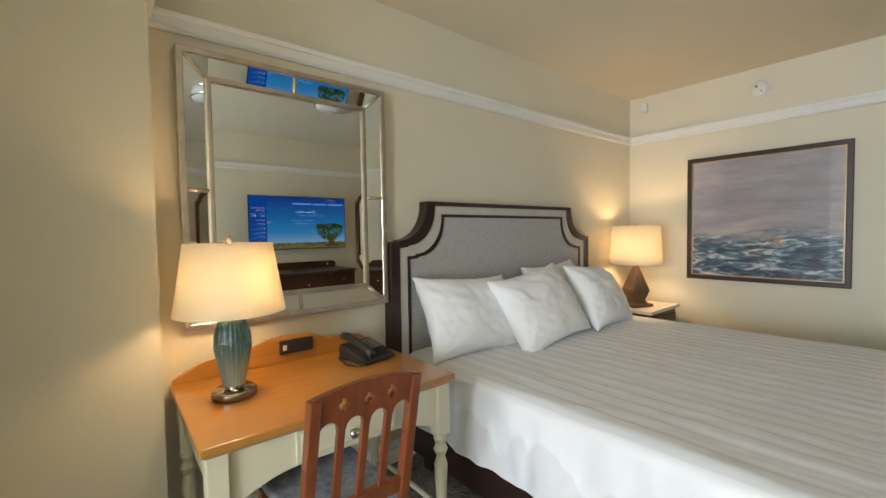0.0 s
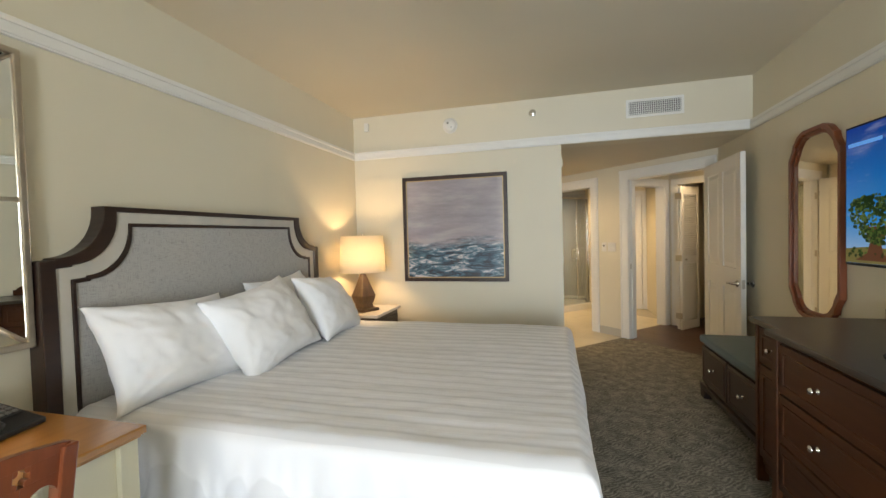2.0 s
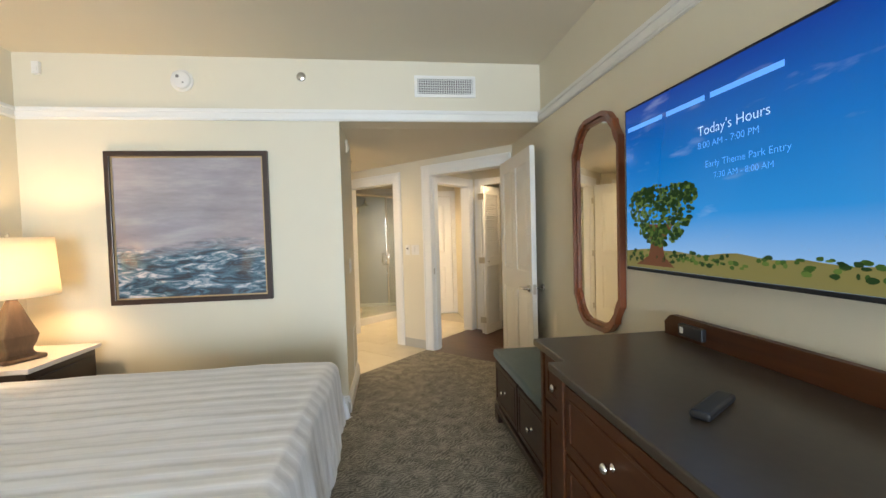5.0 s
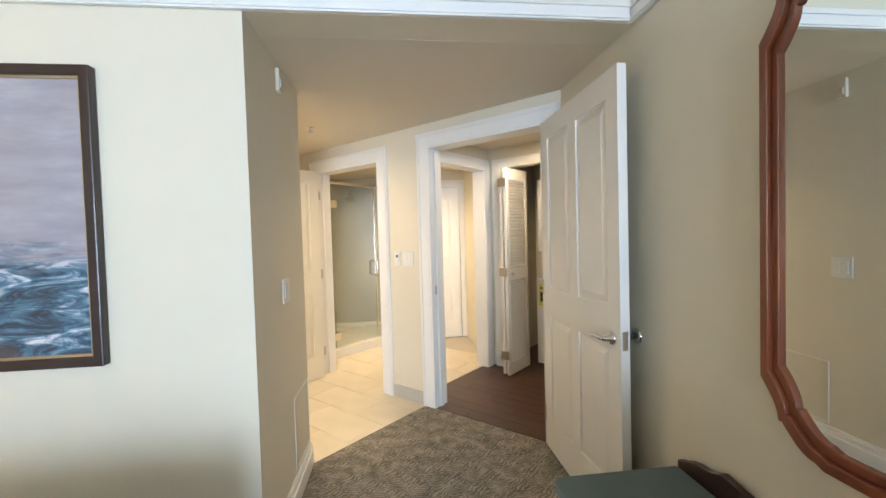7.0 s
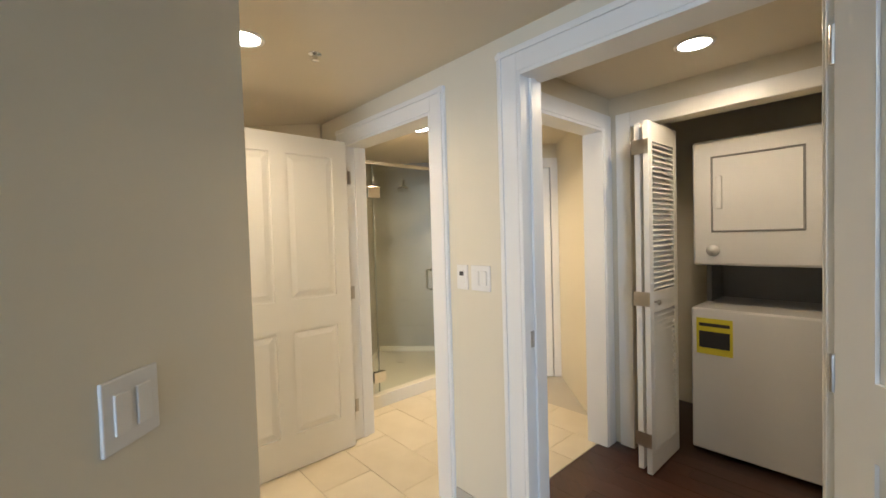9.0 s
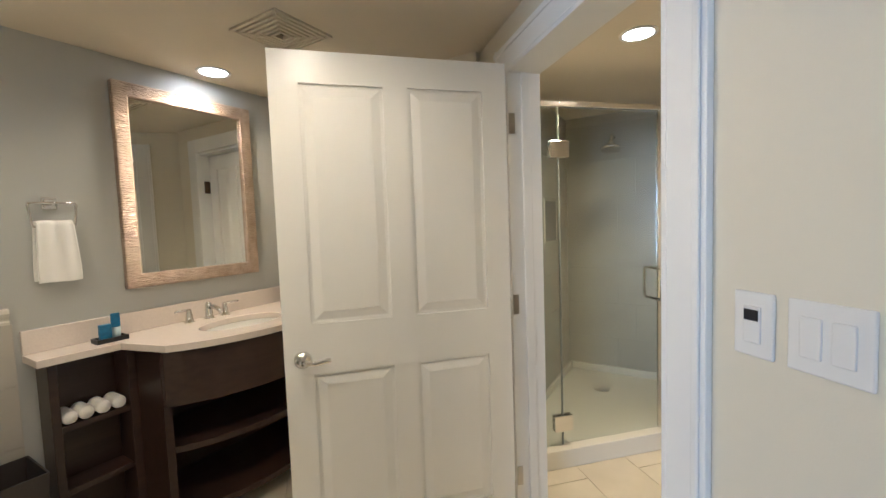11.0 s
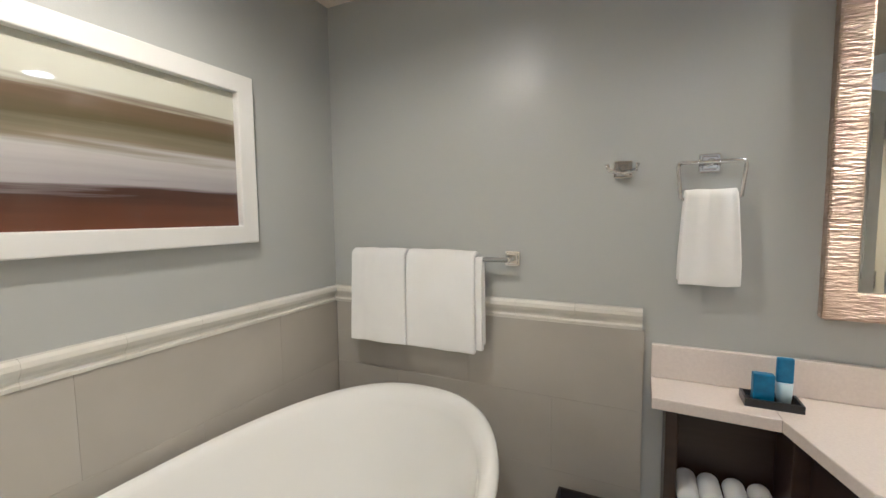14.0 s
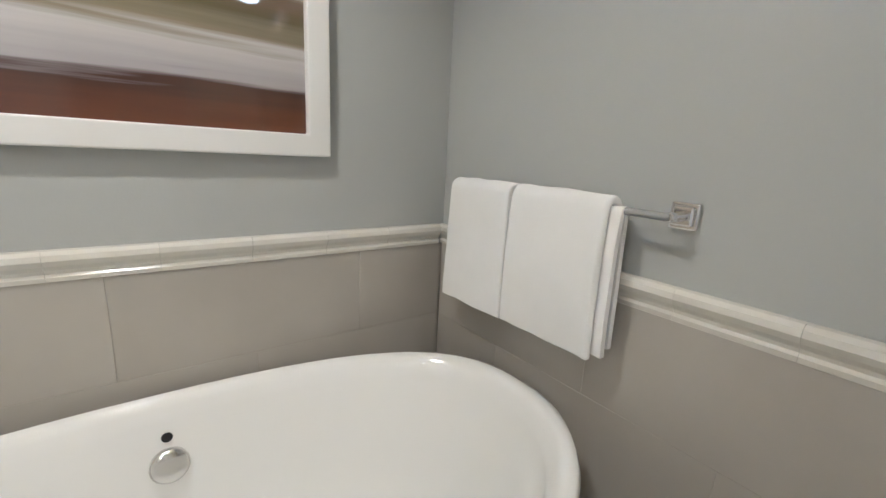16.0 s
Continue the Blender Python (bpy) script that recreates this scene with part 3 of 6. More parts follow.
def desk():
    x0, x1, y0, y1, zt = 0.19, 1.165, 1.34, 2.03, 0.765
    d = base("desk", pose(0, 0, 0), "cream painted desk with honey wooden top and turned legs", "desk")
    bm = boxes((x0, y0, zt - 0.028, x1, y1, zt), (x0 + 0.012, y0 + 0.012, zt - 0.040, x1 - 0.012, y1, zt - 0.0285))
    mesh("top", bm, HONEY, d, bevel=0.007, segments=3, label="honey-stained wooden top with moulded edge")
    outline = [(x0 + 0.01, zt)] + [(x0 + 0.01 + 0.16 * k / 6, zt + 0.015 + 0.065 * math.sin(k / 6 * math.pi / 2)) for k in range(7)]
    outline += [(x0 + 0.28, zt + 0.085), (x0 + 0.33, zt + 0.10), (x0 + 0.38, zt + 0.12), (x0 + 0.46, zt + 0.128), (x1 - 0.46, zt + 0.128), (x1 - 0.38, zt + 0.12), (x1 - 0.33, zt + 0.10), (x1 - 0.28, zt + 0.085)]
    outline += [(x1 - 0.01 - 0.16 * k / 6, zt + 0.015 + 0.065 * math.sin(k / 6 * math.pi / 2)) for k in range(6, -1, -1)] + [(x1 - 0.01, zt)]
    bm = bmesh.new()
    upright(bm, outline, y1 - 0.025, y1 - 0.003)
    mesh("back_rail", bm, HONEY, d, bevel=0.003)
    for x in (x0 + 0.05, x1 - 0.05):
        for y in (y0 + 0.05, y1 - 0.06):
            bm = bmesh.new()
            turned_leg(bm, x, y, zt - 0.041)
            mesh("leg", bm, CREAMPAINT, d, bevel=0.002)
    za, zb = zt - 0.17, zt - 0.042
    bm = bmesh.new()
    xa, xb = x0 + 0.08, x1 - 0.08
    arch = [(xa, zb), (xa, za - 0.05)] + [(xa + 0.02 + 0.2 * k / 6, za - 0.05 + 0.05 * math.sin(k / 6 * math.pi / 2)) for k in range(7)]
    arch += [(xb - 0.02 - 0.2 * k / 6, za - 0.05 + 0.05 * math.sin(k / 6 * math.pi / 2)) for k in range(6, -1, -1)] + [(xb, za - 0.05), (xb, zb)]
    upright(bm, arch, y0 + 0.04, y0 + 0.06)
    for x in (x0 + 0.035, x1 - 0.055):
        box(bm, x, y0 + 0.08, za, x + 0.02, y1 - 0.09, zb)
    box(bm, xa, y1 - 0.07, za, xb, y1 - 0.05, zb)
    tube(bm, [(x1 - 0.05, y0 + 0.05, 0.16), (x1 - 0.05, y1 - 0.06, 0.16)], 0.012)
    tube(bm, [(x0 + 0.05, y0 + 0.05, 0.16), (x0 + 0.05, y1 - 0.06, 0.16)], 0.012)
    mesh("apron", bm, CREAMPAINT, d, bevel=0.002)
    xm = (x0 + x1) / 2
    dr = mesh("drawer", boxes((xm - 0.20, y0 + 0.026, za + 0.008, xm + 0.20, y0 + 0.0395, zb - 0.006)), CREAMPAINT, d, bevel=0.002)
    mesh("drawer_moulding", turned_frame(rect(xm - 0.185, za + 0.018, xm + 0.185, zb - 0.016), rect(xm - 0.17, za + 0.030, xm + 0.17, zb - 0.028), y0 + 0.0262, y0 + 0.020), CREAMPAINT, d, bevel=0.002)
    bm = bmesh.new()
    spin(bm, [(0.008, 0), (0.008, 0.012), (0.017, 0.018), (0.018, 0.026), (0.010, 0.032)], 16)
    mesh("knob", bm, NICKEL, dr, at=pose(xm, y0 + 0.020, (za + zb) / 2, 90), smooth=True, label="aged bronze knob")


desk()


def power_box(name, m, w, h, label):
    b = base(name, m, label, "power outlet", "power outlets")
    mesh("body", boxes((-w / 2, -0.022, -h / 2, w / 2, 0, h / 2)), BLACK, b, bevel=0.004)
    mesh("socket", boxes((-w / 2 + 0.012, -0.0235, -0.012, -w / 2 + 0.03, -0.021, 0.012)), WHITEPLASTIC, b)


power_box("power_box", pose(0.71, 2.005, 0.842), 0.16, 0.062, "black power outlet box on the desk rail")


def phone():
    p = base("telephone", pose(0.985, 1.80, 0.766, 0, 0, 12), "black corded desk telephone with keypad and handset", "telephone")
    bm = bmesh.new()
    prof = [(-0.10, 0.0), (-0.10, 0.02), (0.09, 0.075), (0.10, 0.06), (0.10, 0.0)]
    a = [bm.verts.new((-0.09, y, z)) for y, z in prof]
    c = [bm.verts.new((0.10, y, z)) for y, z in prof]
    bm.faces.new(a)
    bm.faces.new(c[::-1])
    for i in range(5):
        bm.faces.new((a[i], c[i], c[(i + 1) % 5], a[(i + 1) % 5]))
    mesh("body", bm, BLACK, p, bevel=0.006)
    tilt = pose(0, 0, 0.052, 16)
    bm = boxes((-0.015, -0.03, 0, 0.085, 0.07, 0.004))
    mesh("panel", bm, plain("phone_panel", (0.05, 0.05, 0.055), 0.5), p, at=tilt)
    bm = bmesh.new()
    for i in range(4):
        for j in range(4):
            box(bm, -0.005 + i * 0.022, -0.022 + j * 0.022, 0.004, 0.010 + i * 0.022, -0.008 + j * 0.022, 0.008)
    mesh("key", bm, plain("phone_keys", (0.25, 0.25, 0.26), 0.5), p, at=tilt)
    bm = bmesh.new()
    tube(bm, [(-0.055, -0.105, 0.045), (-0.055, -0.07, 0.062), (-0.055, 0, 0.088), (-0.055, 0.07, 0.108), (-0.055, 0.105, 0.105)], 0.020, 10)
    mesh("handset", bm, BLACK, p, smooth=True)
    bm = bmesh.new()
    tube(bm, [(-0.08, -0.10, 0.03), (-0.12, -0.10, 0.012), (-0.14, -0.02, 0.008), (-0.10, 0.09, 0.008)], 0.005)
    mesh("cord", bm, BLACK, p, smooth=True)


phone()


def shade(parent, r0, r1, z0, z1, mat):
    bm = bmesh.new()
    spin(bm, [(r0, z0), (r1, z1), (r1 - 0.003, z1), (r0 - 0.003, z0), (r0, z0)], 48, cap=False)
    mesh("shade", bm, mat, parent, smooth=True, label="cream linen drum shade")
    bm = bmesh.new()
    tube(bm, [(-r1 + 0.004, 0, z1 - 0.01), (r1 - 0.004, 0, z1 - 0.01)], 0.002, 6)
    tube(bm, [(0, -r1 + 0.004, z1 - 0.01), (0, r1 - 0.004, z1 - 0.01)], 0.002, 6)
    spin(bm, [(0.006, z1 - 0.02), (0.007, z1 + 0.005), (0.012, z1 + 0.012), (0.008, z1 + 0.024), (0.003, z1 + 0.03)], 12)
    mesh("finial", bm, NICKEL, parent, smooth=True)


m, t, b = nodes("teal_glass", (0.05, 0.16, 0.16), 0.06)
co = t.nodes.new("ShaderNodeTexCoord")
sp = t.nodes.new("ShaderNodeSeparateXYZ")
t.links.new(co.outputs["Object"], sp.inputs[0])
r = ramp(t, sp.outputs[2], [(0.05, (0.32, 0.36, 0.33)), (0.14, (0.16, 0.24, 0.23)), (0.24, (0.012, 0.075, 0.078))])
t.links.new(r.outputs[0], b.inputs["Base Color"])
b.inputs["Transmission Weight"].default_value = 0.35
b.inputs["Coat Weight"].default_value = 0.8
TEALGLASS = m

dl = base("table_lamp", pose(*DESK_LAMP, 0.766), "lit table lamp with ribbed teal glass body on the desk", "lamp")
bm = bmesh.new()
spin(bm, [(0.078, 0), (0.080, 0.006), (0.080, 0.026), (0.074, 0.032), (0.03, 0.033), (0.03, 0.045)], 32)
mesh("base", bm, plain("dark_nickel", (0.30, 0.27, 0.25), 0.14, 1.0), dl, smooth=True, bevel=0.002)
bm = bmesh.new()
prof = [(0.036, 0.045), (0.042, 0.07), (0.055, 0.13), (0.064, 0.19), (0.062, 0.24), (0.046, 0.295), (0.030, 0.33), (0.024, 0.345)]
n = 96
rings = [[bm.verts.new((r * (1 + 0.035 * math.cos(24 * 2 * math.pi * k / n)) * math.cos(2 * math.pi * k / n), r * (1 + 0.035 * math.cos(24 * 2 * math.pi * k / n)) * math.sin(2 * math.pi * k / n), z)) for k in range(n)] for r, z in prof]
for a, c in zip(rings, rings[1:]):
    for k in range(n):
        bm.faces.new((a[k], a[(k + 1) % n], c[(k + 1) % n], c[k]))
mesh("body", bm, TEALGLASS, dl, smooth=True, label="ribbed teal glass body")
bm = bmesh.new()
tube(bm, [(0, 0, 0.34), (0, 0, 0.57)], 0.006)
mesh("stem", bm, NICKEL, dl, smooth=True)
shade(dl, 0.193, 0.152, 0.325, 0.585, SHADE)


def dining_chair():
    c = base("desk_chair", pose(0.59, 1.14, 0), "cherry wooden desk chair with slatted back and upholstered seat", "chair")
    c.scale = (0.87, 1.0, 1.035)
    w = 0.195

    def lean(z):
        return -0.10 * max(0, z - 0.45) / 0.45
    bm = bmesh.new()
    for s in (-1, 1):
        pts = [(s * w, 0.06, 0), (s * w, 0.03, 0.44), (s * (w - 0.002), 0.03 + lean(0.7), 0.7), (s * (w - 0.004), 0.03 + lean(0.9), 0.90)]
        for a, e in zip(pts, pts[1:]):
            q = 0.019
            va = [bm.verts.new((a[0] + dx, a[1] + dy, a[2])) for dx, dy in ((-q, -q), (q, -q), (q, q), (-q, q))]
            ve = [bm.verts.new((e[0] + dx, e[1] + dy, e[2])) for dx, dy in ((-q, -q), (q, -q), (q, q), (-q, q))]
            for i in range(4):
                bm.faces.new((va[i], va[(i + 1) % 4], ve[(i + 1) % 4], ve[i]))
            bm.faces.new(ve)
            bm.faces.new(va[::-1])
        box(bm, s * w - 0.018, 0.40, 0, s * w + 0.018, 0.436, 0.44)
        box(bm, s * w - 0.011, 0.06, 0.36, s * w + 0.011, 0.42, 0.43)
    box(bm, -w, 0.405, 0.37, w, 0.43, 0.44)
    box(bm, -w, 0.03, 0.37, w, 0.05, 0.44)
    mesh("frame", bm, CHERRY, c, bevel=0.004)
    # back: arched crest, slats joined by round arches, lower rail
    bm = bmesh.new()
    slats = [-0.092, 0.0, 0.092]
    lo, hi = 0.53, 0.788
    upright(bm, [(-w, 0.49), (w, 0.49), (w, 0.545), (-w, 0.545)], 0.0, 0.022)
    top = [(-w + (2 * w) * k / 16, 0.905 + 0.020 * math.sin(math.pi * k / 16)) for k in range(16, -1, -1)]
    bays = [(-w + 0.019, slats[0] - 0.013), (slats[0] + 0.013, slats[1] - 0.013), (slats[1] + 0.013, slats[2] - 0.013), (slats[2] + 0.013, w - 0.019)]
    for a, e in bays:
        r = (e - a) / 2
        arc = [(a + r - r * math.cos(math.pi * k / 10), hi + r * math.sin(math.pi * k / 10)) for k in range(11)]
        hole = arc
        x0, x1 = a - 0.013, e + 0.013
        upper = [(x0, hi), *hole, (x1, hi), (x1, 0.845), (x0, 0.845)]
        upright(bm, upper, 0.0, 0.022)
    for x in slats:
        upright(bm, [(x - 0.0135, lo), (x + 0.0135, lo), (x + 0.013, hi), (x - 0.013, hi)], 0.002, 0.020)
    # crest with three pierced quatrefoils: bars between and round the holes
    holes = (-0.092, 0.0, 0.092)
    crest = [(-w, 0.886), (w, 0.886)] + top
    upright(bm, crest, 0.0, 0.022)
    xs = [-w] + [q for h in holes for q in (h - 0.017, h + 0.017)] + [w]
    for a, e in zip(xs[::2], xs[1::2]):
        upright(bm, [(a, 0.844), (e, 0.844), (e, 0.887), (a, 0.887)], 0.0, 0.022)
    for h in holes:
        for k in range(4):
            an = math.pi / 4 + k * math.pi / 2
            cx, cz = h + 0.020 * math.cos(an), 0.8655 + 0.022 * math.sin(an)
            upright(bm, [(cx + 0.008 * math.cos(q * math.pi / 4), cz + 0.009 * math.sin(q * math.pi / 4)) for q in range(8)], 0.0005, 0.0215)
    for v in bm.verts:
        v.co.y += 0.02 + lean(v.co.z)
    mesh("backrest", bm, CHERRY, c, bevel=0.0015)
    bm = boxes((-w - 0.012, 0.03, 0.44, w + 0.012, 0.445, 0.485))
    mesh("seat", bm, SEATCLOTH, c, bevel=0.018, segments=4, label="blue-grey patterned upholstered seat")


dining_chair()

# ---- bed ----
BX0, BX1, BY0, BY1, BZ = 1.35, 3.41, -0.145, 2.00, 0.672


def cover():
    """Striped top cover that hangs over three sides in soft folds."""
    bm = bmesh.new()
    drop, rad, nx, ny = 0.36, 0.07, 230, 200

    def fold(s, lo, hi, open_hi=True, open_lo=True):
        """Distance along the cloth to place across and fall."""
        for edge, sign, is_open in ((lo, -1, open_lo), (hi, 1, open_hi)):
            e = (s - edge) * sign
            if is_open and e > -rad:
                a = min((e + rad) / rad, math.pi / 2)
                rest = max(0, e + rad - rad * math.pi / 2)
                return edge - sign * rad + sign * (rad * math.sin(a) + rest * 0.10), rad * (1 - math.cos(a)) + rest
        return s, 0.0
    rows = []
    for i in range(nx + 1):
        row = []
        s = BX0 - drop + (BX1 - BX0 + 2 * drop) * i / nx
        for j in range(ny + 1):
            q = BY0 - drop + (BY1 - BY0 + drop) * j / ny
            x, fx = fold(s, BX0, BX1)
            y, fy = fold(q, BY0, BY1, open_hi=False)
            f = min(math.hypot(fx, fy) if fx and fy else fx + fy, drop + 0.01)
            hang = min(f / 0.25, 1.0)
            wv = noise.noise((x * 2.0, y * 2.0, 0.3))
            along = q if fx > fy else s
            ripple = 0.030 * hang * (noise.noise((along * 5.0, 3.1 + f * 1.2, 1.7)) + 0.5 * noise.noise((along * 11.0, f * 2, 4.4)))
            if fx > 0.04:
                x += ripple * (-1 if s < 2 else 1)
            if fy > 0.04:
                y -= ripple
            dome = 0.014 * (1 - ((x - 2.355) / 1.05) ** 4) if f < 0.01 else 0
            ph = x + 0.012 * noise.noise((x * 3, y * 0.8, 8.0))
            stripe = (0.0013 * math.sin(ph * 2 * math.pi / 0.088) + 0.0008 * math.sin(ph * 2 * math.pi / 0.044 + 2 * y)) * (1 - hang)
            foot = math.exp(-max(0.0, y - BY0) * 2.2)
            stripe += 0.007 * foot * (noise.noise((x * 11, y * 1.6, 3.3)) ** 2) * (1 - hang)
            crease = 0.006 * noise.noise((x * 6, y * 1.5, 5.0)) + 0.003 * noise.noise((x * 14, y * 9, 2.0)) + 0.0022 * abs(noise.noise((x * 9 + y * 5, y * 3 - x * 2, 6.0)))
            pull = 0.010 * hang * noise.noise((along * 18, f * 9, 9.0))
            row.append(bm.verts.new((x + pull, y + pull * 0.5, BZ - f + dome * 0.6 + stripe + crease + 0.008 * wv * (1 - hang))))
        rows.append(row)
    for a, c in zip(rows, rows[1:]):
        for j in range(ny):
            bm.faces.new((a[j], a[j + 1], c[j + 1], c[j]))
    return bm


bed = base("bed", pose(0, 0, 0), "king bed with white striped sheets and grey upholstered headboard", "bed")
mesh("mattress", boxes((BX0 + 0.03, BY0 + 0.03, 0.30, BX1 - 0.03, BY1, BZ - 0.03)), LINEN, bed, bevel=0.05, segments=4)
mesh("base", boxes((BX0 + 0.01, BY0 + 0.01, 0.10, BX1 - 0.01, 2.0, 0.30)), DARKWOOD, bed, bevel=0.008, label="dark wooden bed base")
for x in (BX0 + 0.06, BX1 - 0.13):
    for y in (BY0 + 0.06, 1.85):
        mesh("foot", boxes((x, y, 0, x + 0.07, y + 0.07, 0.10)), DARKWOOD, bed, bevel=0.004)
mesh("cover", cover(), SHEET, bed, smooth=True, label="white satin-striped cover hanging over the sides")


def head_outline(x0, x1, top, shoulder, run, n=10):
    """Left foot up, concave shoulder, across, and down."""
    left = [(x0, 0.25), (x0, shoulder)]
    curve = [(x0 + run * math.sin(k / n * math.pi / 2) * 1.0, shoulder + 0.012 + (top - shoulder - 0.030) * (1 - math.cos(k / n * math.pi / 2))) for k in range(n + 1)]
    left += [(x0 + run * 0.22, shoulder + 0.004)] + [(x0 + run * 0.22 + (x - x0) * 0.72, z) for x, z in curve] + [(x0 + run * 0.94, top), (x0 + run, top)]
    right = [(x0 + x1 - x, z) for x, z in reversed(left)]
    return left + right


hb_x = (1.268, 3.318)
o0 = head_outline(hb_x[0], hb_x[1], 1.570, 1.325, 0.28)
o1 = head_outline(hb_x[0] + 0.060, hb_x[1] - 0.060, 1.545, 1.292, 0.28)
o2 = head_outline(hb_x[0] + 0.118, hb_x[1] - 0.118, 1.492, 1.240, 0.28)
o3 = head_outline(hb_x[0] + 0.136, hb_x[1] - 0.136, 1.474, 1.222, 0.28)
for nm, a, c, y, mt, lb in (("headboard_frame", o0, o1, 2.000, DARKWOOD, "dark wooden headboard frame"), ("headboard_border", o1, o2, 2.010, HEADTRIM, "ivory padded border"), ("headboard_piping", o2, o3, 2.006, DARKWOOD, "dark piping")):
    mesh(nm, turned_frame(a, c, N - 0.004, y), mt, bed, bevel=0.004, label=lb)
bm = bmesh.new()
upright(bm, o3, 2.016, N - 0.003)
mesh("headboard_panel", bm, WEAVE, bed, label="grey woven upholstery")


def pillow(m, w, h, th, seed, label):
    bm = bmesh.new()
    n = 44
    for s in (1, -1):
        rows = []
        for i in range(n + 1):
            row = []
            for j in range(n + 1):
                u, v = 2 * i / n - 1, 2 * j / n - 1
                pin = 1 - 0.13 * (1 - abs(u) ** 2.2) * abs(v) ** 3
                pin2 = 1 - 0.13 * (1 - abs(v) ** 2.2) * abs(u) ** 3
                puff = (max(0, 1 - abs(u) ** 2.2) * max(0, 1 - abs(v) ** 2.2)) ** 0.52
                wr = 0.016 * noise.noise((u * 1.8 + seed, v * 1.8, s * 3.0)) + 0.007 * noise.noise((u * 4 + seed, v * 5, s * 2.0))
                for cx, cy in ((-1, -1), (-1, 1), (1, -1), (1, 1)):
                    rr, an = math.hypot(u - cx, v - cy), math.atan2(v - cy, u - cx)
                    wr += 0.024 * math.exp(-rr * 1.9) * noise.noise((an * 6.0, seed + cx * 3 + cy * 7, rr * 0.8))
                wr += 0.006 * noise.noise((u * 9 + v * 3 + seed, v * 7, s * 5.0))
                edge = min(1, puff * 2.5)
                row.append(bm.verts.new((u * w / 2 * pin2, v * h / 2 * pin, s * (th / 2 * puff) + wr * edge)))
            rows.append(row)
        for a, c in zip(rows, rows[1:]):
            for j in range(n):
                bm.faces.new((a[j], a[j + 1], c[j + 1], c[j]))
    bmesh.ops.remove_doubles(bm, verts=bm.verts, dist=0.0008)
    ob = mesh("pillow", bm, LINEN, None, smooth=True, at=m)
    return tagged(ob, label, "pillow", "pillows on the bed")


pillow(pose(1.73, 1.83, 0.875, 62, 3, -3), 0.74, 0.52, 0.25, 1.0, "plump white pillow leaning on the grey headboard")
pillow(pose(2.70, 1.87, 0.895, 66, -2, 4), 0.72, 0.52, 0.22, 4.0, "white pillow behind the others on the bed")
pillow(pose(2.20, 1.66, 0.885, 58, -6, 3), 0.74, 0.54, 0.26, 7.0, "white pillow with soft creases on the bed")
pillow(pose(2.90, 1.66, 0.88, 58, 5, 8), 0.70, 0.52, 0.26, 11.0, "white pillow leaning on the other pillows")


def nightstand():
    x0, x1, y0, y1, zt = 3.56, 4.15, 1.56, 2.07, 0.675
    b = base("nightstand", pose(0, 0, 0), "dark wooden nightstand with pale stone top", "nightstand")
    mesh("top", boxes((x0, y0, zt - 0.03, x1, y1, zt)), QUARTZ, b, bevel=0.005, label="pale stone top")
    mesh("body", boxes((x0 + 0.02, y0 + 0.03, 0.10, x1 - 0.02, y1, zt - 0.031)), DARKWOOD, b, bevel=0.003)
    mesh("drawer", boxes((x0 + 0.05, y0 + 0.015, 0.40, x1 - 0.05, y0 + 0.0295, 0.60), (x0 + 0.05, y0 + 0.015, 0.15, x1 - 0.05, y0 + 0.0295, 0.37)), DARKWOOD, b, bevel=0.003)
    for x in (x0 + 0.03, x1 - 0.08):
        for y in (y0 + 0.04, y1 - 0.06):
            mesh("foot", boxes((x, y, 0, x + 0.05, y + 0.05, 0.10)), DARKWOOD, b)


nightstand()
nl = base("table_lamp", pose(*NIGHT_LAMP, 0.676, 0, 0, 20), "lit table lamp with carved brown wooden base on the nightstand", "lamp")
BROWNLAMP = wood("carved_brown_wood", (0.075, 0.045, 0.025), (0.14, 0.085, 0.05), 0.5, 2, 0.1)
bm = bmesh.new()
spin(bm, [(0.15, 0), (0.15, 0.025), (0.10, 0.035), (0.085, 0.06), (0.105, 0.10), (0.12, 0.15), (0.085, 0.23), (0.045, 0.33), (0.03, 0.36), (0.035, 0.375), (0.02, 0.39)], 4)
mesh("body", bm, BROWNLAMP, nl, bevel=0.008, segments=3)
bm = bmesh.new()
tube(bm, [(0, 0, 0.385), (0, 0, 0.73)], 0.006)
mesh("stem", bm, NICKEL, nl)
shade(nl, 0.225, 0.205, 0.385, 0.735, SHADE)

fl = base("floor_lamp", pose(*FLOOR_LAMP, 0), "unlit floor lamp with a cream drum shade beside the dresser", "lamp")
bm = bmesh.new()
spin(bm, [(0.14, 0), (0.14, 0.015), (0.10, 0.025), (0.012, 0.03), (0.012, 1.65)], 24)
mesh("stand", bm, NICKEL, fl, smooth=True, bevel=0.002)
shade(fl, 0.225, 0.205, 1.345, 1.665, SHADE_OFF)

# seascape canvas in a dark frame
m, t, b = nodes("seascape_paint", (0.4, 0.38, 0.42), 0.35)
b.inputs["Coat Weight"].default_value, b.inputs["Coat Roughness"].default_value, b.inputs["Coat IOR"].default_value = 1.0, 0.03, 1.75
co = t.nodes.new("ShaderNodeTexCoord")
sp = t.nodes.new("ShaderNodeSeparateXYZ")
t.links.new(co.outputs["Object"], sp.inputs[0])
big = noise_node(t, 2.4, 9, (1, 0.9, 4.5))
big.inputs["Roughness"].default_value = 0.62
strokes = noise_node(t, 5.5, 12, (1, 0.9, 3.6))
strokes.inputs["Roughness"].default_value, strokes.inputs["Distortion"].default_value = 0.68, 1.1
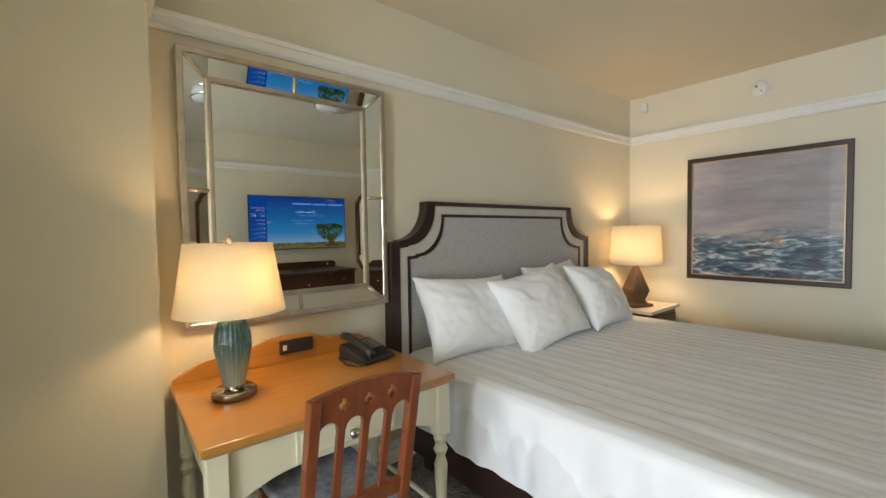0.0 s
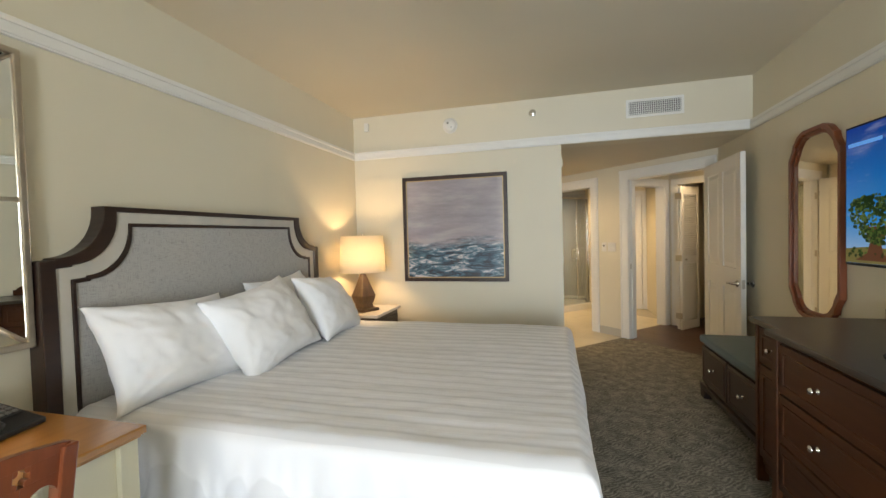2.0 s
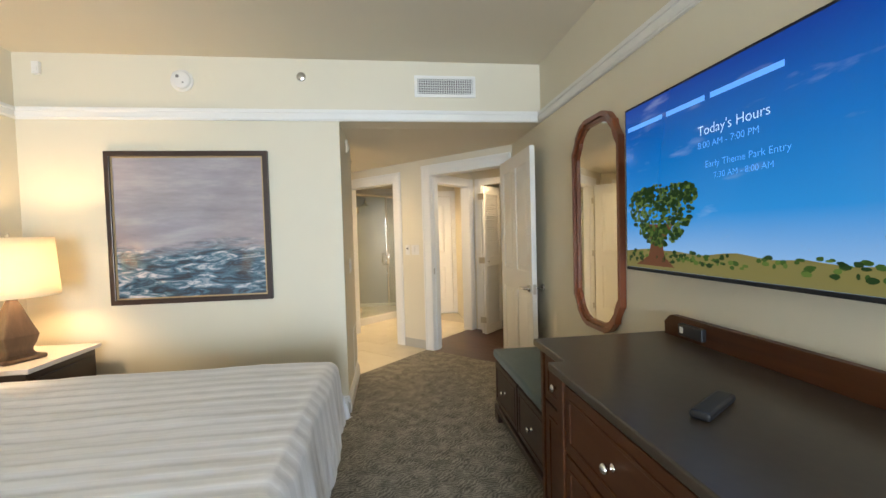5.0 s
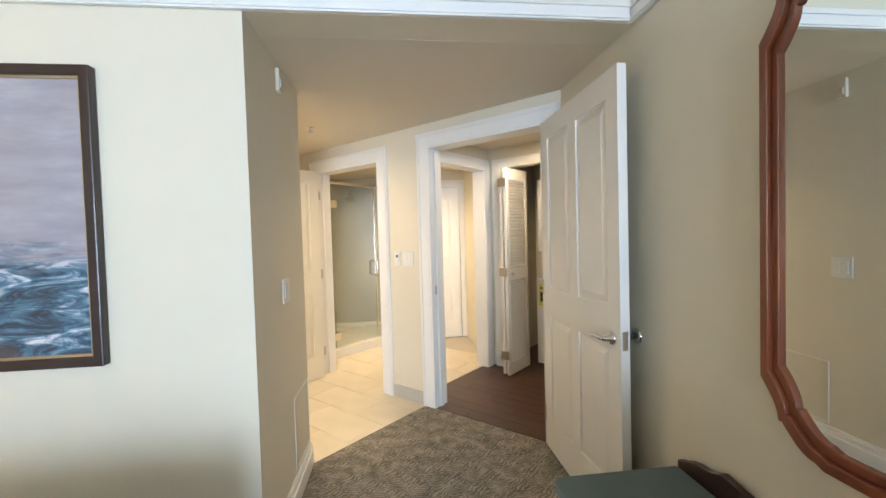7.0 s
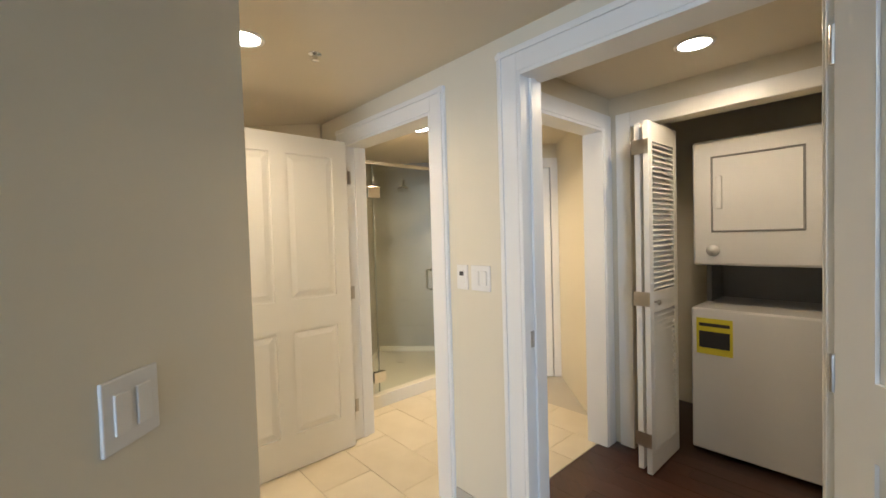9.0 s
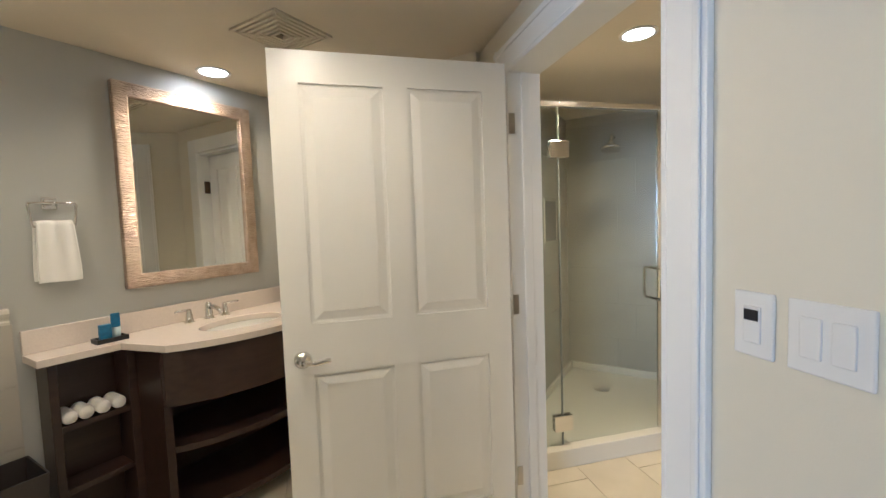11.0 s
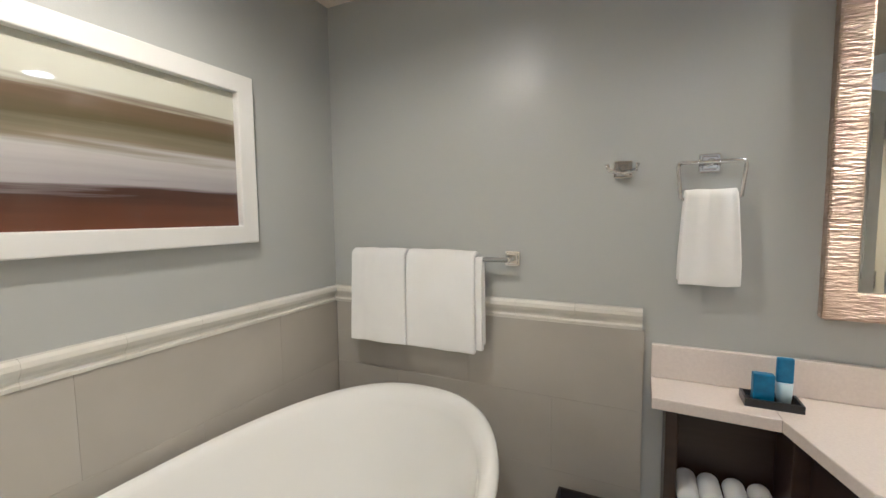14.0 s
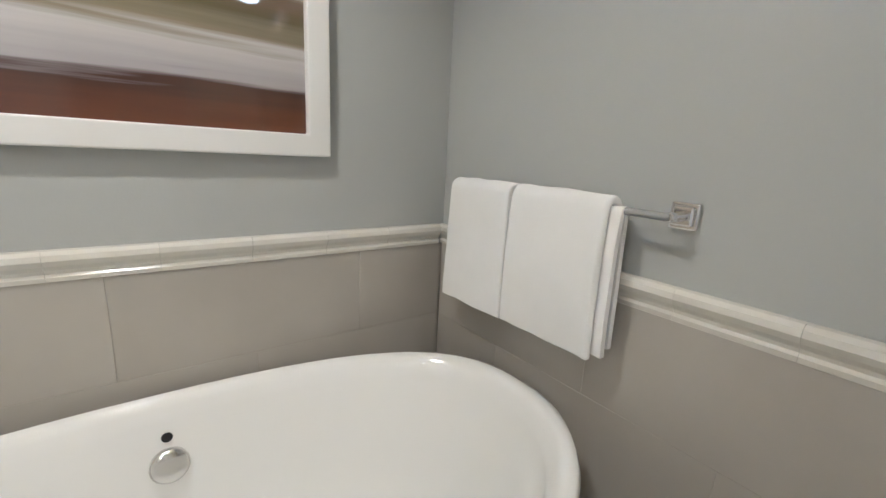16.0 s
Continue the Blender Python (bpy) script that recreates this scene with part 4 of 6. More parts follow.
sea = ramp(t, strokes.outputs[0], [(0.40, (0.012, 0.020, 0.036)), (0.45, (0.02, 0.065, 0.11)), (0.52, (0.07, 0.17, 0.24)), (0.565, (0.26, 0.32, 0.39)), (0.62, (0.62, 0.62, 0.66))])
skyc = ramp(t, big.outputs[0], [(0.30, (0.25, 0.225, 0.255)), (0.52, (0.33, 0.30, 0.335)), (0.78, (0.46, 0.43, 0.44))])
ma = t.nodes.new("ShaderNodeMath")
ma.operation = "MULTIPLY_ADD"
t.links.new(big.outputs[0], ma.inputs[0])
ma.inputs[1].default_value = 0.35
t.links.new(sp.outputs[2], ma.inputs[2])
edge = ramp(t, ma.outputs[0], [(0.0, (0, 0, 0)), (0.10, (1, 1, 1))])
mr = t.nodes.new("ShaderNodeMath")
mr.operation = "ADD"
mr.inputs[1].default_value = 0.02
t.links.new(ma.outputs[0], mr.inputs[0])
t.links.new(mr.outputs[0], edge.inputs[0])
mx = t.nodes.new("ShaderNodeMix")
mx.data_type = "RGBA"
t.links.new(edge.outputs[0], mx.inputs[0])
t.links.new(sea.outputs[0], mx.inputs[6])
t.links.new(skyc.outputs[0], mx.inputs[7])
t.links.new(mx.outputs[2], b.inputs["Base Color"])
pt = base("seascape_painting", pose(E, 0.975, 1.465, 0, 0, -90), "framed seascape painting with violet sky and blue waves", "painting")
mesh("frame", turned_frame(rect(-0.552, -0.548, 0.552, 0.548), rect(-0.515, -0.511, 0.515, 0.511), -0.002, -0.040), DARKWOOD, pt, bevel=0.005)
mesh("lip", turned_frame(rect(-0.515, -0.511, 0.515, 0.511), rect(-0.505, -0.501, 0.505, 0.501), -0.002, -0.026), plain("gilt", (0.45, 0.33, 0.18), 0.4, 0.6), pt)
ca = mesh("canvas", boxes((-0.02, -0.506, -0.502, -0.004, 0.506, 0.502)), m, pt, at=pose(0, 0, 0, 0, 0, 90))

# ceiling and wall devices
bm = bmesh.new()
spin(bm, [(0.078, 0), (0.078, 0.012), (0.066, 0.016), (0.062, 0.034), (0.05, 0.042), (0.018, 0.044)], 32)
al = mesh("smoke_alarm", bm, WHITEPLASTIC, None, smooth=True, bevel=0.002, at=pose(E, 0.995, 2.52, 0, -90))
bm = bmesh.new()
spin(bm, [(0.064, 0.017), (0.064, 0.022), (0.061, 0.022), (0.061, 0.017), (0.064, 0.017)], 32, cap=False)
spin(bm, [(0.012, 0.0435), (0.012, 0.0455)], 12, (0.02, 0.015, 0))
spin(bm, [(0.006, 0.0425), (0.006, 0.0455)], 10, (-0.024, -0.02, 0))
mesh("vent", bm, plain("grey_plastic", (0.22, 0.21, 0.19), 0.5), al)
tagged(al, "round white smoke alarm high on the wall", "smoke alarm")
bm = bmesh.new()
spin(bm, [(0.034, 0), (0.034, 0.005), (0.022, 0.010), (0.010, 0.012), (0.010, 0.030), (0.020, 0.032), (0.020, 0.035)], 20)
tagged(mesh("sprinkler", bm, CHROME, None, smooth=True, bevel=0.001, at=pose(E, 0.164, 2.566, 0, -90)), "chrome fire sprinkler on the wall", "sprinkler")
bm = boxes((E - 0.03, 1.905, 2.545, E, 1.950, 2.63), (E - 0.036, 1.912, 2.56, E - 0.0301, 1.943, 2.60))
tagged(mesh("motion_sensor", bm, WHITEPLASTIC, None, bevel=0.004), "small cream sensor box near the ceiling", "sensor")
vt = base("air_vent", pose(E, -0.92, 2.51, 0, 0, -90), "white louvred air vent grille above the hall opening", "vent")
mesh("frame", turned_frame(rect(-0.24, -0.082, 0.24, 0.082), rect(-0.215, -0.058, 0.215, 0.058), 0, -0.012), TRIM, vt, bevel=0.002)
# Thin black sheet on the wall stands in for the shade behind the grille.
mesh("duct_shade", boxes((-0.215, -0.002, -0.058, 0.215, -0.0005, 0.058)), BLACK, vt)
bm = bmesh.new()
for k in range(24):
    x = -0.207 + k * 0.018
    box(bm, x - 0.003, -0.0105, -0.058, x + 0.003, -0.004, 0.058)
for k in range(6):
    z = -0.048 + k * 0.0192
    box(bm, -0.215, -0.0078, z - 0.0025, 0.215, -0.0045, z + 0.0025)
mesh("louvre", bm, TRIM, vt)

cl = base("ceiling_lamp", pose(1.80, 0.35, CEIL), "chrome and glass drum ceiling lamp, unlit", "lamp")
bm = bmesh.new()
spin(bm, [(0.19, -0.012), (0.19, -0.085), (0.175, -0.11), (0.02, -0.118)], 40)
mesh("diffuser", bm, plain("opal_glass", (0.7, 0.7, 0.66), 0.2), cl, smooth=True)
bm = bmesh.new()
for z in (-0.002, -0.075):
    spin(bm, [(0.20, z), (0.20, z - 0.014), (0.188, z - 0.014), (0.188, z), (0.20, z)], 40, cap=False)
spin(bm, [(0.018, -0.118), (0.020, -0.13), (0.008, -0.138)], 14)
mesh("band", bm, CHROME, cl, smooth=True)

# television with its lit screen
tv = base("television", pose(2.128, S + 0.086, 1.538, 0, 0, 180), "large wall-mounted flat television showing a blue information page", "television")
tv.scale = (0.945, 0.945, 0.945)
TW, TH, TY = 0.712, 0.383, -0.068
mesh("casing", boxes((-TW, -0.068, -TH, TW, -0.052, TH), (-0.35, -0.053, -0.22, 0.35, -0.02, 0.22)), MATTE_BLACK, tv, bevel=0.004)
mesh("mount", boxes((-0.14, -0.021, -0.12, 0.14, 0.0, 0.12), (-0.05, 0.0, -0.05, 0.05, 0.076, 0.05), (-0.14, 0.076, -0.14, 0.14, 0.091, 0.14)), MATTE_BLACK, tv, bevel=0.002, label="black steel wall mount")
m, t, b = nodes("screen_picture", (0.01, 0.05, 0.3), 0.12)
co = t.nodes.new("ShaderNodeTexCoord")
sp = t.nodes.new("ShaderNodeSeparateXYZ")
t.links.new(co.outputs["Object"], sp.inputs[0])
cln = noise_node(t, 3.0, 5, (1.0, 1.0, 4.0))
mr = t.nodes.new("ShaderNodeMapRange")
mr.inputs[1].default_value, mr.inputs[2].default_value = -TH, TH
t.links.new(sp.outputs[2], mr.inputs[0])
grad = ramp(t, mr.outputs[0], [(0.10, (0.32, 0.56, 0.88)), (0.32, (0.03, 0.32, 0.78)), (0.62, (0.0, 0.19, 0.62)), (1.0, (0.0, 0.045, 0.36))])
cm = ramp(t, cln.outputs[0], [(0.60, (0, 0, 0)), (0.72, (0.22, 0.22, 0.22))])
mx = t.nodes.new("ShaderNodeMix")
mx.data_type, mx.blend_type = "RGBA", "SCREEN"
mx.inputs[0].default_value = 1.0
t.links.new(grad.outputs[0], mx.inputs[6])
t.links.new(cm.outputs[0], mx.inputs[7])
t.links.new(mx.outputs[2], b.inputs["Emission Color"])
b.inputs["Emission Strength"].default_value = 0.52
b.inputs["Specular IOR Level"].default_value = 0.15
b.inputs["Base Color"].default_value = (0.01, 0.01, 0.012, 1)
mesh("screen", boxes((-TW + 0.012, TY - 0.002, -TH + 0.016, TW - 0.012, TY + 0.001, TH - 0.012)), m, tv)


def on_screen(name, polys, mat, lift):
    bm = bmesh.new()
    for p in polys:
        bm.faces.new([bm.verts.new((x, TY - 0.002 - lift, z)) for x, z in p])
    return mesh(name, bm, mat, tv)


def blob(x, z, rx, rz, seed, n=18):
    return [(x + rx * math.cos(2 * math.pi * k / n) * (1 + 0.35 * noise.noise((seed, k * 0.9, 0))), z + rz * math.sin(2 * math.pi * k / n) * (1 + 0.35 * noise.noise((seed, k * 0.9, 5)))) for k in range(n)]


L, Rr, B0 = -TW + 0.013, TW - 0.013, -TH + 0.017
SIDE = 0.472
on_screen("side_column", [rect(SIDE, B0, Rr, TH - 0.013)], glow("screen_column", (0.0, 0.055, 0.34), 0.42), 0.001)
hill = [(L, B0)] + [(Rr, B0)] + [(Rr - (Rr - L) * k / 24, B0 + 0.065 + 0.022 * noise.noise((k * 0.35, 2.2, 0)) + 0.02 * (k / 24)) for k in range(25)]
on_screen("hill", [hill], glow("screen_savanna", (0.17, 0.15, 0.05), 0.40), 0.002)
rb_ = random.Random(4)
LEAF = [glow("screen_leaves", c, 0.6) for c in ((0.030, 0.062, 0.012), (0.065, 0.105, 0.020), (0.012, 0.030, 0.008))]
for lf, count in ((2, 240), (0, 300), (1, 190)):
    tagged(on_screen("bush", [blob(rb_.uniform(-0.68, 0.38), B0 + 0.055 + rb_.uniform(-0.022, 0.028), rb_.uniform(0.005, 0.016), rb_.uniform(0.004, 0.009), rb_.random() * 90, 9) for k in range(count // 6)], LEAF[lf], 0.0026 + lf * 0.0002), kind="stuff")
    crown = []
    for k in range(count):
        a, q = rb_.uniform(0, 6.28), math.sqrt(rb_.random())
        crown.append(blob(-0.450 + 0.215 * q * math.cos(a), -0.105 + 0.130 * q * math.sin(a) + 0.03 * math.cos(a * 2), rb_.uniform(0.006, 0.016), rb_.uniform(0.005, 0.011), rb_.random() * 90, 7))
    tagged(on_screen("tree_crown", crown, LEAF[lf], 0.0036 + lf * 0.0002), kind="stuff")
on_screen("tree_trunk", [[(-0.62, B0 + 0.015), (-0.36, B0 + 0.015), (-0.42, -0.31), (-0.435, -0.25), (-0.36, -0.17), (-0.56, -0.17), (-0.51, -0.25), (-0.53, -0.31)]], glow("screen_trunk", (0.10, 0.04, 0.02), 0.5), 0.003)
mt = [(0.49, B0 + 0.045), (0.68, B0 + 0.045), (0.665, B0 + 0.075), (0.64, B0 + 0.085), (0.62, B0 + 0.105), (0.60, B0 + 0.10), (0.588, B0 + 0.13), (0.575, B0 + 0.142), (0.565, B0 + 0.12), (0.545, B0 + 0.112), (0.53, B0 + 0.085), (0.505, B0 + 0.075)]
on_screen("mountain", [mt], glow("screen_mountain", (0.09, 0.075, 0.13), 0.4), 0.004)
INK = glow("screen_lettering", (0.62, 0.75, 1.0), 0.45)
FAINT = glow("screen_faint_lettering", (0.12, 0.36, 0.85), 0.5)


def words(body, x, z, size, mat=INK):
    cu = bpy.data.curves.new("lettering", "FONT")
    cu.body, cu.size, cu.offset = body, size, -0.012 * size
    tmp = bpy.data.objects.new("lettering", cu)
    scene.collection.objects.link(tmp)
    me = bpy.data.meshes.new_from_object(tmp.evaluated_get(bpy.context.evaluated_depsgraph_get()))
    bpy.data.objects.remove(tmp)
    me.materials.clear()
    me.materials.append(mat)
    ob = new("lettering", me)
    ob.matrix_world = pose(x, TY - 0.0045, z, 90)
    ob.parent = tv


words("Today's Hours", -0.23, 0.145, 0.050)
words("8:00 AM - 7:00 PM", -0.23, 0.098, 0.034, FAINT)
words("Early Theme Park Entry", -0.195, 0.026, 0.034, FAINT)
words("7:30 AM - 8:00 AM", -0.155, -0.016, 0.030, FAINT)
words("Wed, Jun 21", 0.497, 0.200, 0.035)
words("2:10 PM", 0.497, 0.158, 0.037)
words("Current", 0.497, 0.118, 0.022)
words("83°", 0.53, 0.088, 0.026)
words("Tonight", 0.608, 0.118, 0.022)
words("80°", 0.645, 0.088, 0.026)
words("Park Hours", 0.497, 0.028, 0.027)
for k, tx in enumerate(("9:00 AM - 10:00 PM", "9:00 AM - 9:00 PM", "8:30 AM - 9:00 PM", "8:00 AM - 7:00 PM")):
    words(tx, 0.522, -0.030 - k * 0.060, 0.0175, FAINT)
    on_screen("divider", [rect(0.497, -0.040 - k * 0.060, 0.69, -0.0385 - k * 0.060)], FAINT, 0.002)
for p in [rect(-0.68, 0.268, -0.43, 0.288), rect(-0.405, 0.268, -0.195, 0.288), rect(-0.17, 0.268, 0.11, 0.288)] + [rect(0.522, -0.012 - k * 0.060, 0.60, -0.006 - k * 0.060) for k in range(4)]:
    on_screen("name_bar", [p], FAINT, 0.002)
for p in [blob(0.511, 0.097, 0.012, 0.008, 3), blob(0.625, 0.097, 0.013, 0.008, 4)] + [blob(0.506, -0.018 - k * 0.060, 0.006, 0.007, 6 + k) for k in range(4)]:
    on_screen("symbol", [p], INK, 0.002)

# ---- dresser ----


def knob(parent, x, y, z):
    bm = bmesh.new()
    spin(bm, [(0.012, 0), (0.012, 0.003), (0.006, 0.006), (0.006, 0.016), (0.014, 0.022), (0.015, 0.028), (0.009, 0.034)], 16)
    mesh("knob", bm, CHROME, parent, smooth=True, at=pose(x, y, z, -90), label="silver knob")


def front(parent, name, x0, x1, z0, z1, y, inner=0.035):
    """A drawer or door front facing +y with a moulded inner panel."""
    d = mesh(name, boxes((x0, y - 0.018, z0, x1, y, z1)), WALNUT, parent, bevel=0.003)
    mesh("moulding", turned_frame(rect(x0 + inner, z0 + inner, x1 - inner, z1 - inner), rect(x0 + inner + 0.012, z0 + inner + 0.012, x1 - inner - 0.012, z1 - inner - 0.012), y - 0.002, y + 0.005), WALNUT, d, bevel=0.002)
    return d


def dresser():
    b = base("dresser", pose(0, 0, 0), "dark walnut breakfront dresser with black stone top", "dresser")
    xa, xb, xc, xd, yb = 1.15, 1.565, 2.37, 2.70, S + 0.021
    fs, fm = -1.085, -1.020
    bm = bmesh.new()
    prism(bm, [(xa - 0.02, yb), (xa - 0.02, fs + 0.03), (xb - 0.03, fs + 0.03), (xb - 0.03, fm + 0.025), (xc + 0.03, fm + 0.025), (xc + 0.03, fs + 0.03), (xd + 0.02, fs + 0.03), (xd + 0.02, yb)], 0.87, 0.90)
    mesh("top", bm, STONETOP, b, bevel=0.006, segments=3, label="polished dark stone top")
    mesh("carcass", boxes((xa, yb, 0.10, xb, fs - 0.019, 0.869), (xb, yb, 0.10, xc, fm - 0.019, 0.869), (xc, yb, 0.10, xd, fs - 0.019, 0.869)), WALNUT, b, bevel=0.003)
    for x0, x1, y in ((xb, xb + 0.045, fm), (xc - 0.045, xc, fm), (xa, xa + 0.025, fs), (xd - 0.025, xd, fs)):
        mesh("post", boxes((x0 - 0.002, y - 0.05, 0.0, x1 + 0.002, y + 0.006, 0.868)), WALNUT, b, bevel=0.004)
    mesh("plinth", boxes((xa + 0.03, fs - 0.05, 0.06, xd - 0.03, fs - 0.025, 0.14), (xb + 0.05, fm - 0.045, 0.07, xc - 0.05, fm - 0.02, 0.15)), WALNUT, b, bevel=0.003)
    zs = [0.155, 0.385, 0.615, 0.85]
    for z0, z1 in zip(zs, zs[1:]):
        d = front(b, "drawer", xb + 0.05, xc - 0.05, z0 + 0.005, z1 - 0.005, fm - 0.0005)
        knob(d, (xb + xc) / 2 + 0.05, fm, (z0 + z1) / 2)
    for x0, x1, kx in ((xa + 0.03, xb - 0.006, xb - 0.05), (xc + 0.006, xd - 0.03, xc + 0.05)):
        d = front(b, "upper_drawer", x0, x1, 0.66, 0.85, fs - 0.0005)
        knob(d, (x0 + x1) / 2, fs, 0.755)
        d = front(b, "door", x0, x1, 0.15, 0.65, fs - 0.0005, 0.045)
        knob(d, kx, fs, 0.60)
    mesh("end_moulding", boxes((xa - 0.010, yb + 0.06, 0.745, xa - 0.0005, fs - 0.10, 0.762), (xa - 0.010, yb + 0.06, 0.15, xa - 0.0005, fs - 0.10, 0.1595), (xa - 0.010, fs - 0.0995, 0.15, xa - 0.0005, fs - 0.085, 0.762), (xa - 0.010, yb + 0.045, 0.15, xa - 0.0005, yb + 0.0595, 0.762)), WALNUT, b, bevel=0.002)
    mesh("end_panel", boxes((xa - 0.006, yb + 0.06, 0.16, xa - 0.0005, fs - 0.10, 0.75)), WALNUT, b, bevel=0.003)
    outline = [(1.27, 0.90), (2.80 - 0.12, 0.90), (2.80 - 0.12, 0.955)] + [(2.68 - 0.05 * k / 5, 0.955 + 0.035 * math.sin(k / 5 * math.pi / 2)) for k in range(6)] + [(1.34 - 0.05 * k / 5, 0.955 + 0.035 * math.cos(k / 5 * math.pi / 2)) for k in range(6)] + [(1.27, 0.955)]
    bm = bmesh.new()
    upright(bm, outline, yb, yb + 0.028)
    mesh("back_rail", bm, WALNUT, b, bevel=0.003)


dresser()
power_box("power_box", pose(2.50, S + 0.0495, 0.945, 0, 0, 180), 0.13, 0.05, "black power outlet box on the dresser rail")
power_box("power_box", pose(1.58, S + 0.0495, 0.945, 0, 0, 180), 0.16, 0.06, "black power outlet box on the dresser rail")
bm = boxes((-0.095, -0.024, 0, 0.095, 0.024, 0.022))
rm = mesh("remote_control", bm, BLACK, None, bevel=0.009, segments=3, at=pose(1.945, -1.25, 0.9005, 0, 0, -58))
tagged(rm, "black plastic remote control lying on the dresser", "remote control")

# ---- bench ----
bn = base("storage_bench", pose(0, 0, 0), "dark wooden storage bench with a teal upholstered top", "bench")
b0, b1, bf, bb = 2.86, 3.94, -1.185, S + 0.021
mesh("seat", boxes((b0, bb + 0.03, 0.455, b1, bf + 0.01, 0.515)), TEAL, bn, bevel=0.018, segments=4, label="teal upholstered seat")
mesh("body", boxes((b0 + 0.01, bb, 0.09, b1 - 0.01, bf - 0.019, 0.4545)), DARKWOOD, bn, bevel=0.003)
mesh("plinth", boxes((b0, bb, 0.07, b1, bf + 0.006, 0.115)), DARKWOOD, bn, bevel=0.005)
for x in (b0, b1 - 0.09):
    for y in (bb, bf - 0.07):
        mesh("foot", boxes((x, y, 0, x + 0.09, y + 0.076, 0.0695)), DARKWOOD, bn, bevel=0.008)
for x0, x1 in ((b0 + 0.03, 3.39), (3.41, b1 - 0.03)):
    d = mesh("drawer", boxes((x0, bf - 0.018, 0.14, x1, bf, 0.435)), DARKWOOD, bn, bevel=0.004)
    mesh("moulding", turned_frame(rect(x0 + 0.03, 0.17, x1 - 0.03, 0.405), rect(x0 + 0.042, 0.182, x1 - 0.042, 0.393), bf - 0.002, bf + 0.005), DARKWOOD, d, bevel=0.002)
    knob(d, (x0 + x1) / 2, bf, 0.29)
outline = [(b0, 0.456), (b1, 0.456), (b1, 0.53)] + [(b1 - 0.02 - 0.18 * k / 8, 0.535 + 0.055 * (0.5 - 0.5 * math.cos(k / 8 * math.pi)) + 0.012 * math.sin(k / 8 * math.pi * 2)) for k in range(9)]
outline += [(b1 - 0.30, 0.575), (b1 - 0.45, 0.555), (b0 + 0.45, 0.555), (b0 + 0.30, 0.575)] + [(b0 + 0.20 - 0.18 * k / 8, 0.59 - 0.055 * (0.5 - 0.5 * math.cos(k / 8 * math.pi))) for k in range(9)] + [(b0, 0.53)]
bm = bmesh.new()
upright(bm, outline, bb + 0.0005, bb + 0.0285)
mesh("back_rail", bm, DARKWOOD, bn, bevel=0.003)

# ---- long mirror with cusped corners ----


def cusped(hw, zb, zt, run, rise, n=8):
    """Closed outline: straight sides, an ogee shoulder at each corner, flat ends."""
    q = [(hw, zt - rise)]
    q += [(hw - 0.012 - run * 0.5 * math.sin(k / n * math.pi / 2) * 0.55, zt - rise + 0.015 + rise * 0.5 * k / n) for k in range(n + 1)]
    q += [(hw - run * 0.42 - run * 0.58 * (k / n), zt - rise * 0.42 + rise * 0.36 * math.sin(k / n * math.pi / 2)) for k in range(n + 1)]
    q += [(hw - run - 0.02, zt)]
    top = q + [(-x, z) for x, z in reversed(q)]
    mid = (zb + zt) / 2
    return top + [(-x, 2 * mid - z) for x, z in top]


lm = base("long_mirror", pose(3.328, S, 0, 0, 0, 180), "tall wall mirror in a cherry frame with cusped corners", "mirror")
oa, ob_, oc = cusped(0.280, 0.770, 2.030, 0.15, 0.175), cusped(0.256, 0.798, 2.002, 0.14, 0.17), cusped(0.236, 0.822, 1.978, 0.13, 0.165)
mesh("frame", turned_frame(oa, ob_, -0.002, -0.040), CHERRY, lm, bevel=0.008, segments=3)
mesh("inner_frame", turned_frame(ob_, oc, -0.002, -0.026), CHERRY, lm, bevel=0.006, segments=3)
bm = bmesh.new()
upright(bm, oc, -0.014, -0.003)
mesh("mirror_pane", bm, MIRROR, lm)

# ---- window behind the camera ----
wf = setting("window_1", boxes((W - 0.12, -1.45, 0.12, W - 0.05, -1.38, 2.25), (W - 0.12, 0.38, 0.12, W - 0.05, 0.45, 2.25), (W - 0.12, -1.38, 2.18, W - 0.05, 0.38, 2.25), (W - 0.12, -1.38, 0.12, W - 0.05, 0.38, 0.19), (W - 0.12, -0.535, 0.19, W - 0.05, -0.465, 2.18)), TRIM, "white framed sliding window", bevel=0.004)
setting("ground", boxes((-60, -60, -3.2, 60, 60, -3.0)), plain("far_grass", (0.10, 0.14, 0.05), 0.95, scale=0.4), "plain grass below the window")

# ---- hall and vestibule fittings ----


def switch_plate(m, gangs, label, sensor=False):
    b = base("light_switch", m, label, "light switch", "light switches")
    w = 0.046 * gangs + 0.028
    mesh("plate", boxes((-w / 2, -0.007, -0.060, w / 2, 0, 0.060)), WHITEPLASTIC, b, bevel=0.003)
    for k in range(gangs):
        x = (k - (gangs - 1) / 2) * 0.046
        mesh("rocker", boxes((x - 0.016, -0.011, -0.034, x + 0.016, -0.0065, 0.034)), WHITEPLASTIC, b, bevel=0.002)
        if sensor:
            mesh("display", boxes((x - 0.013, -0.0125, 0.008, x + 0.013, -0.0108, 0.028)), BLACK, b)


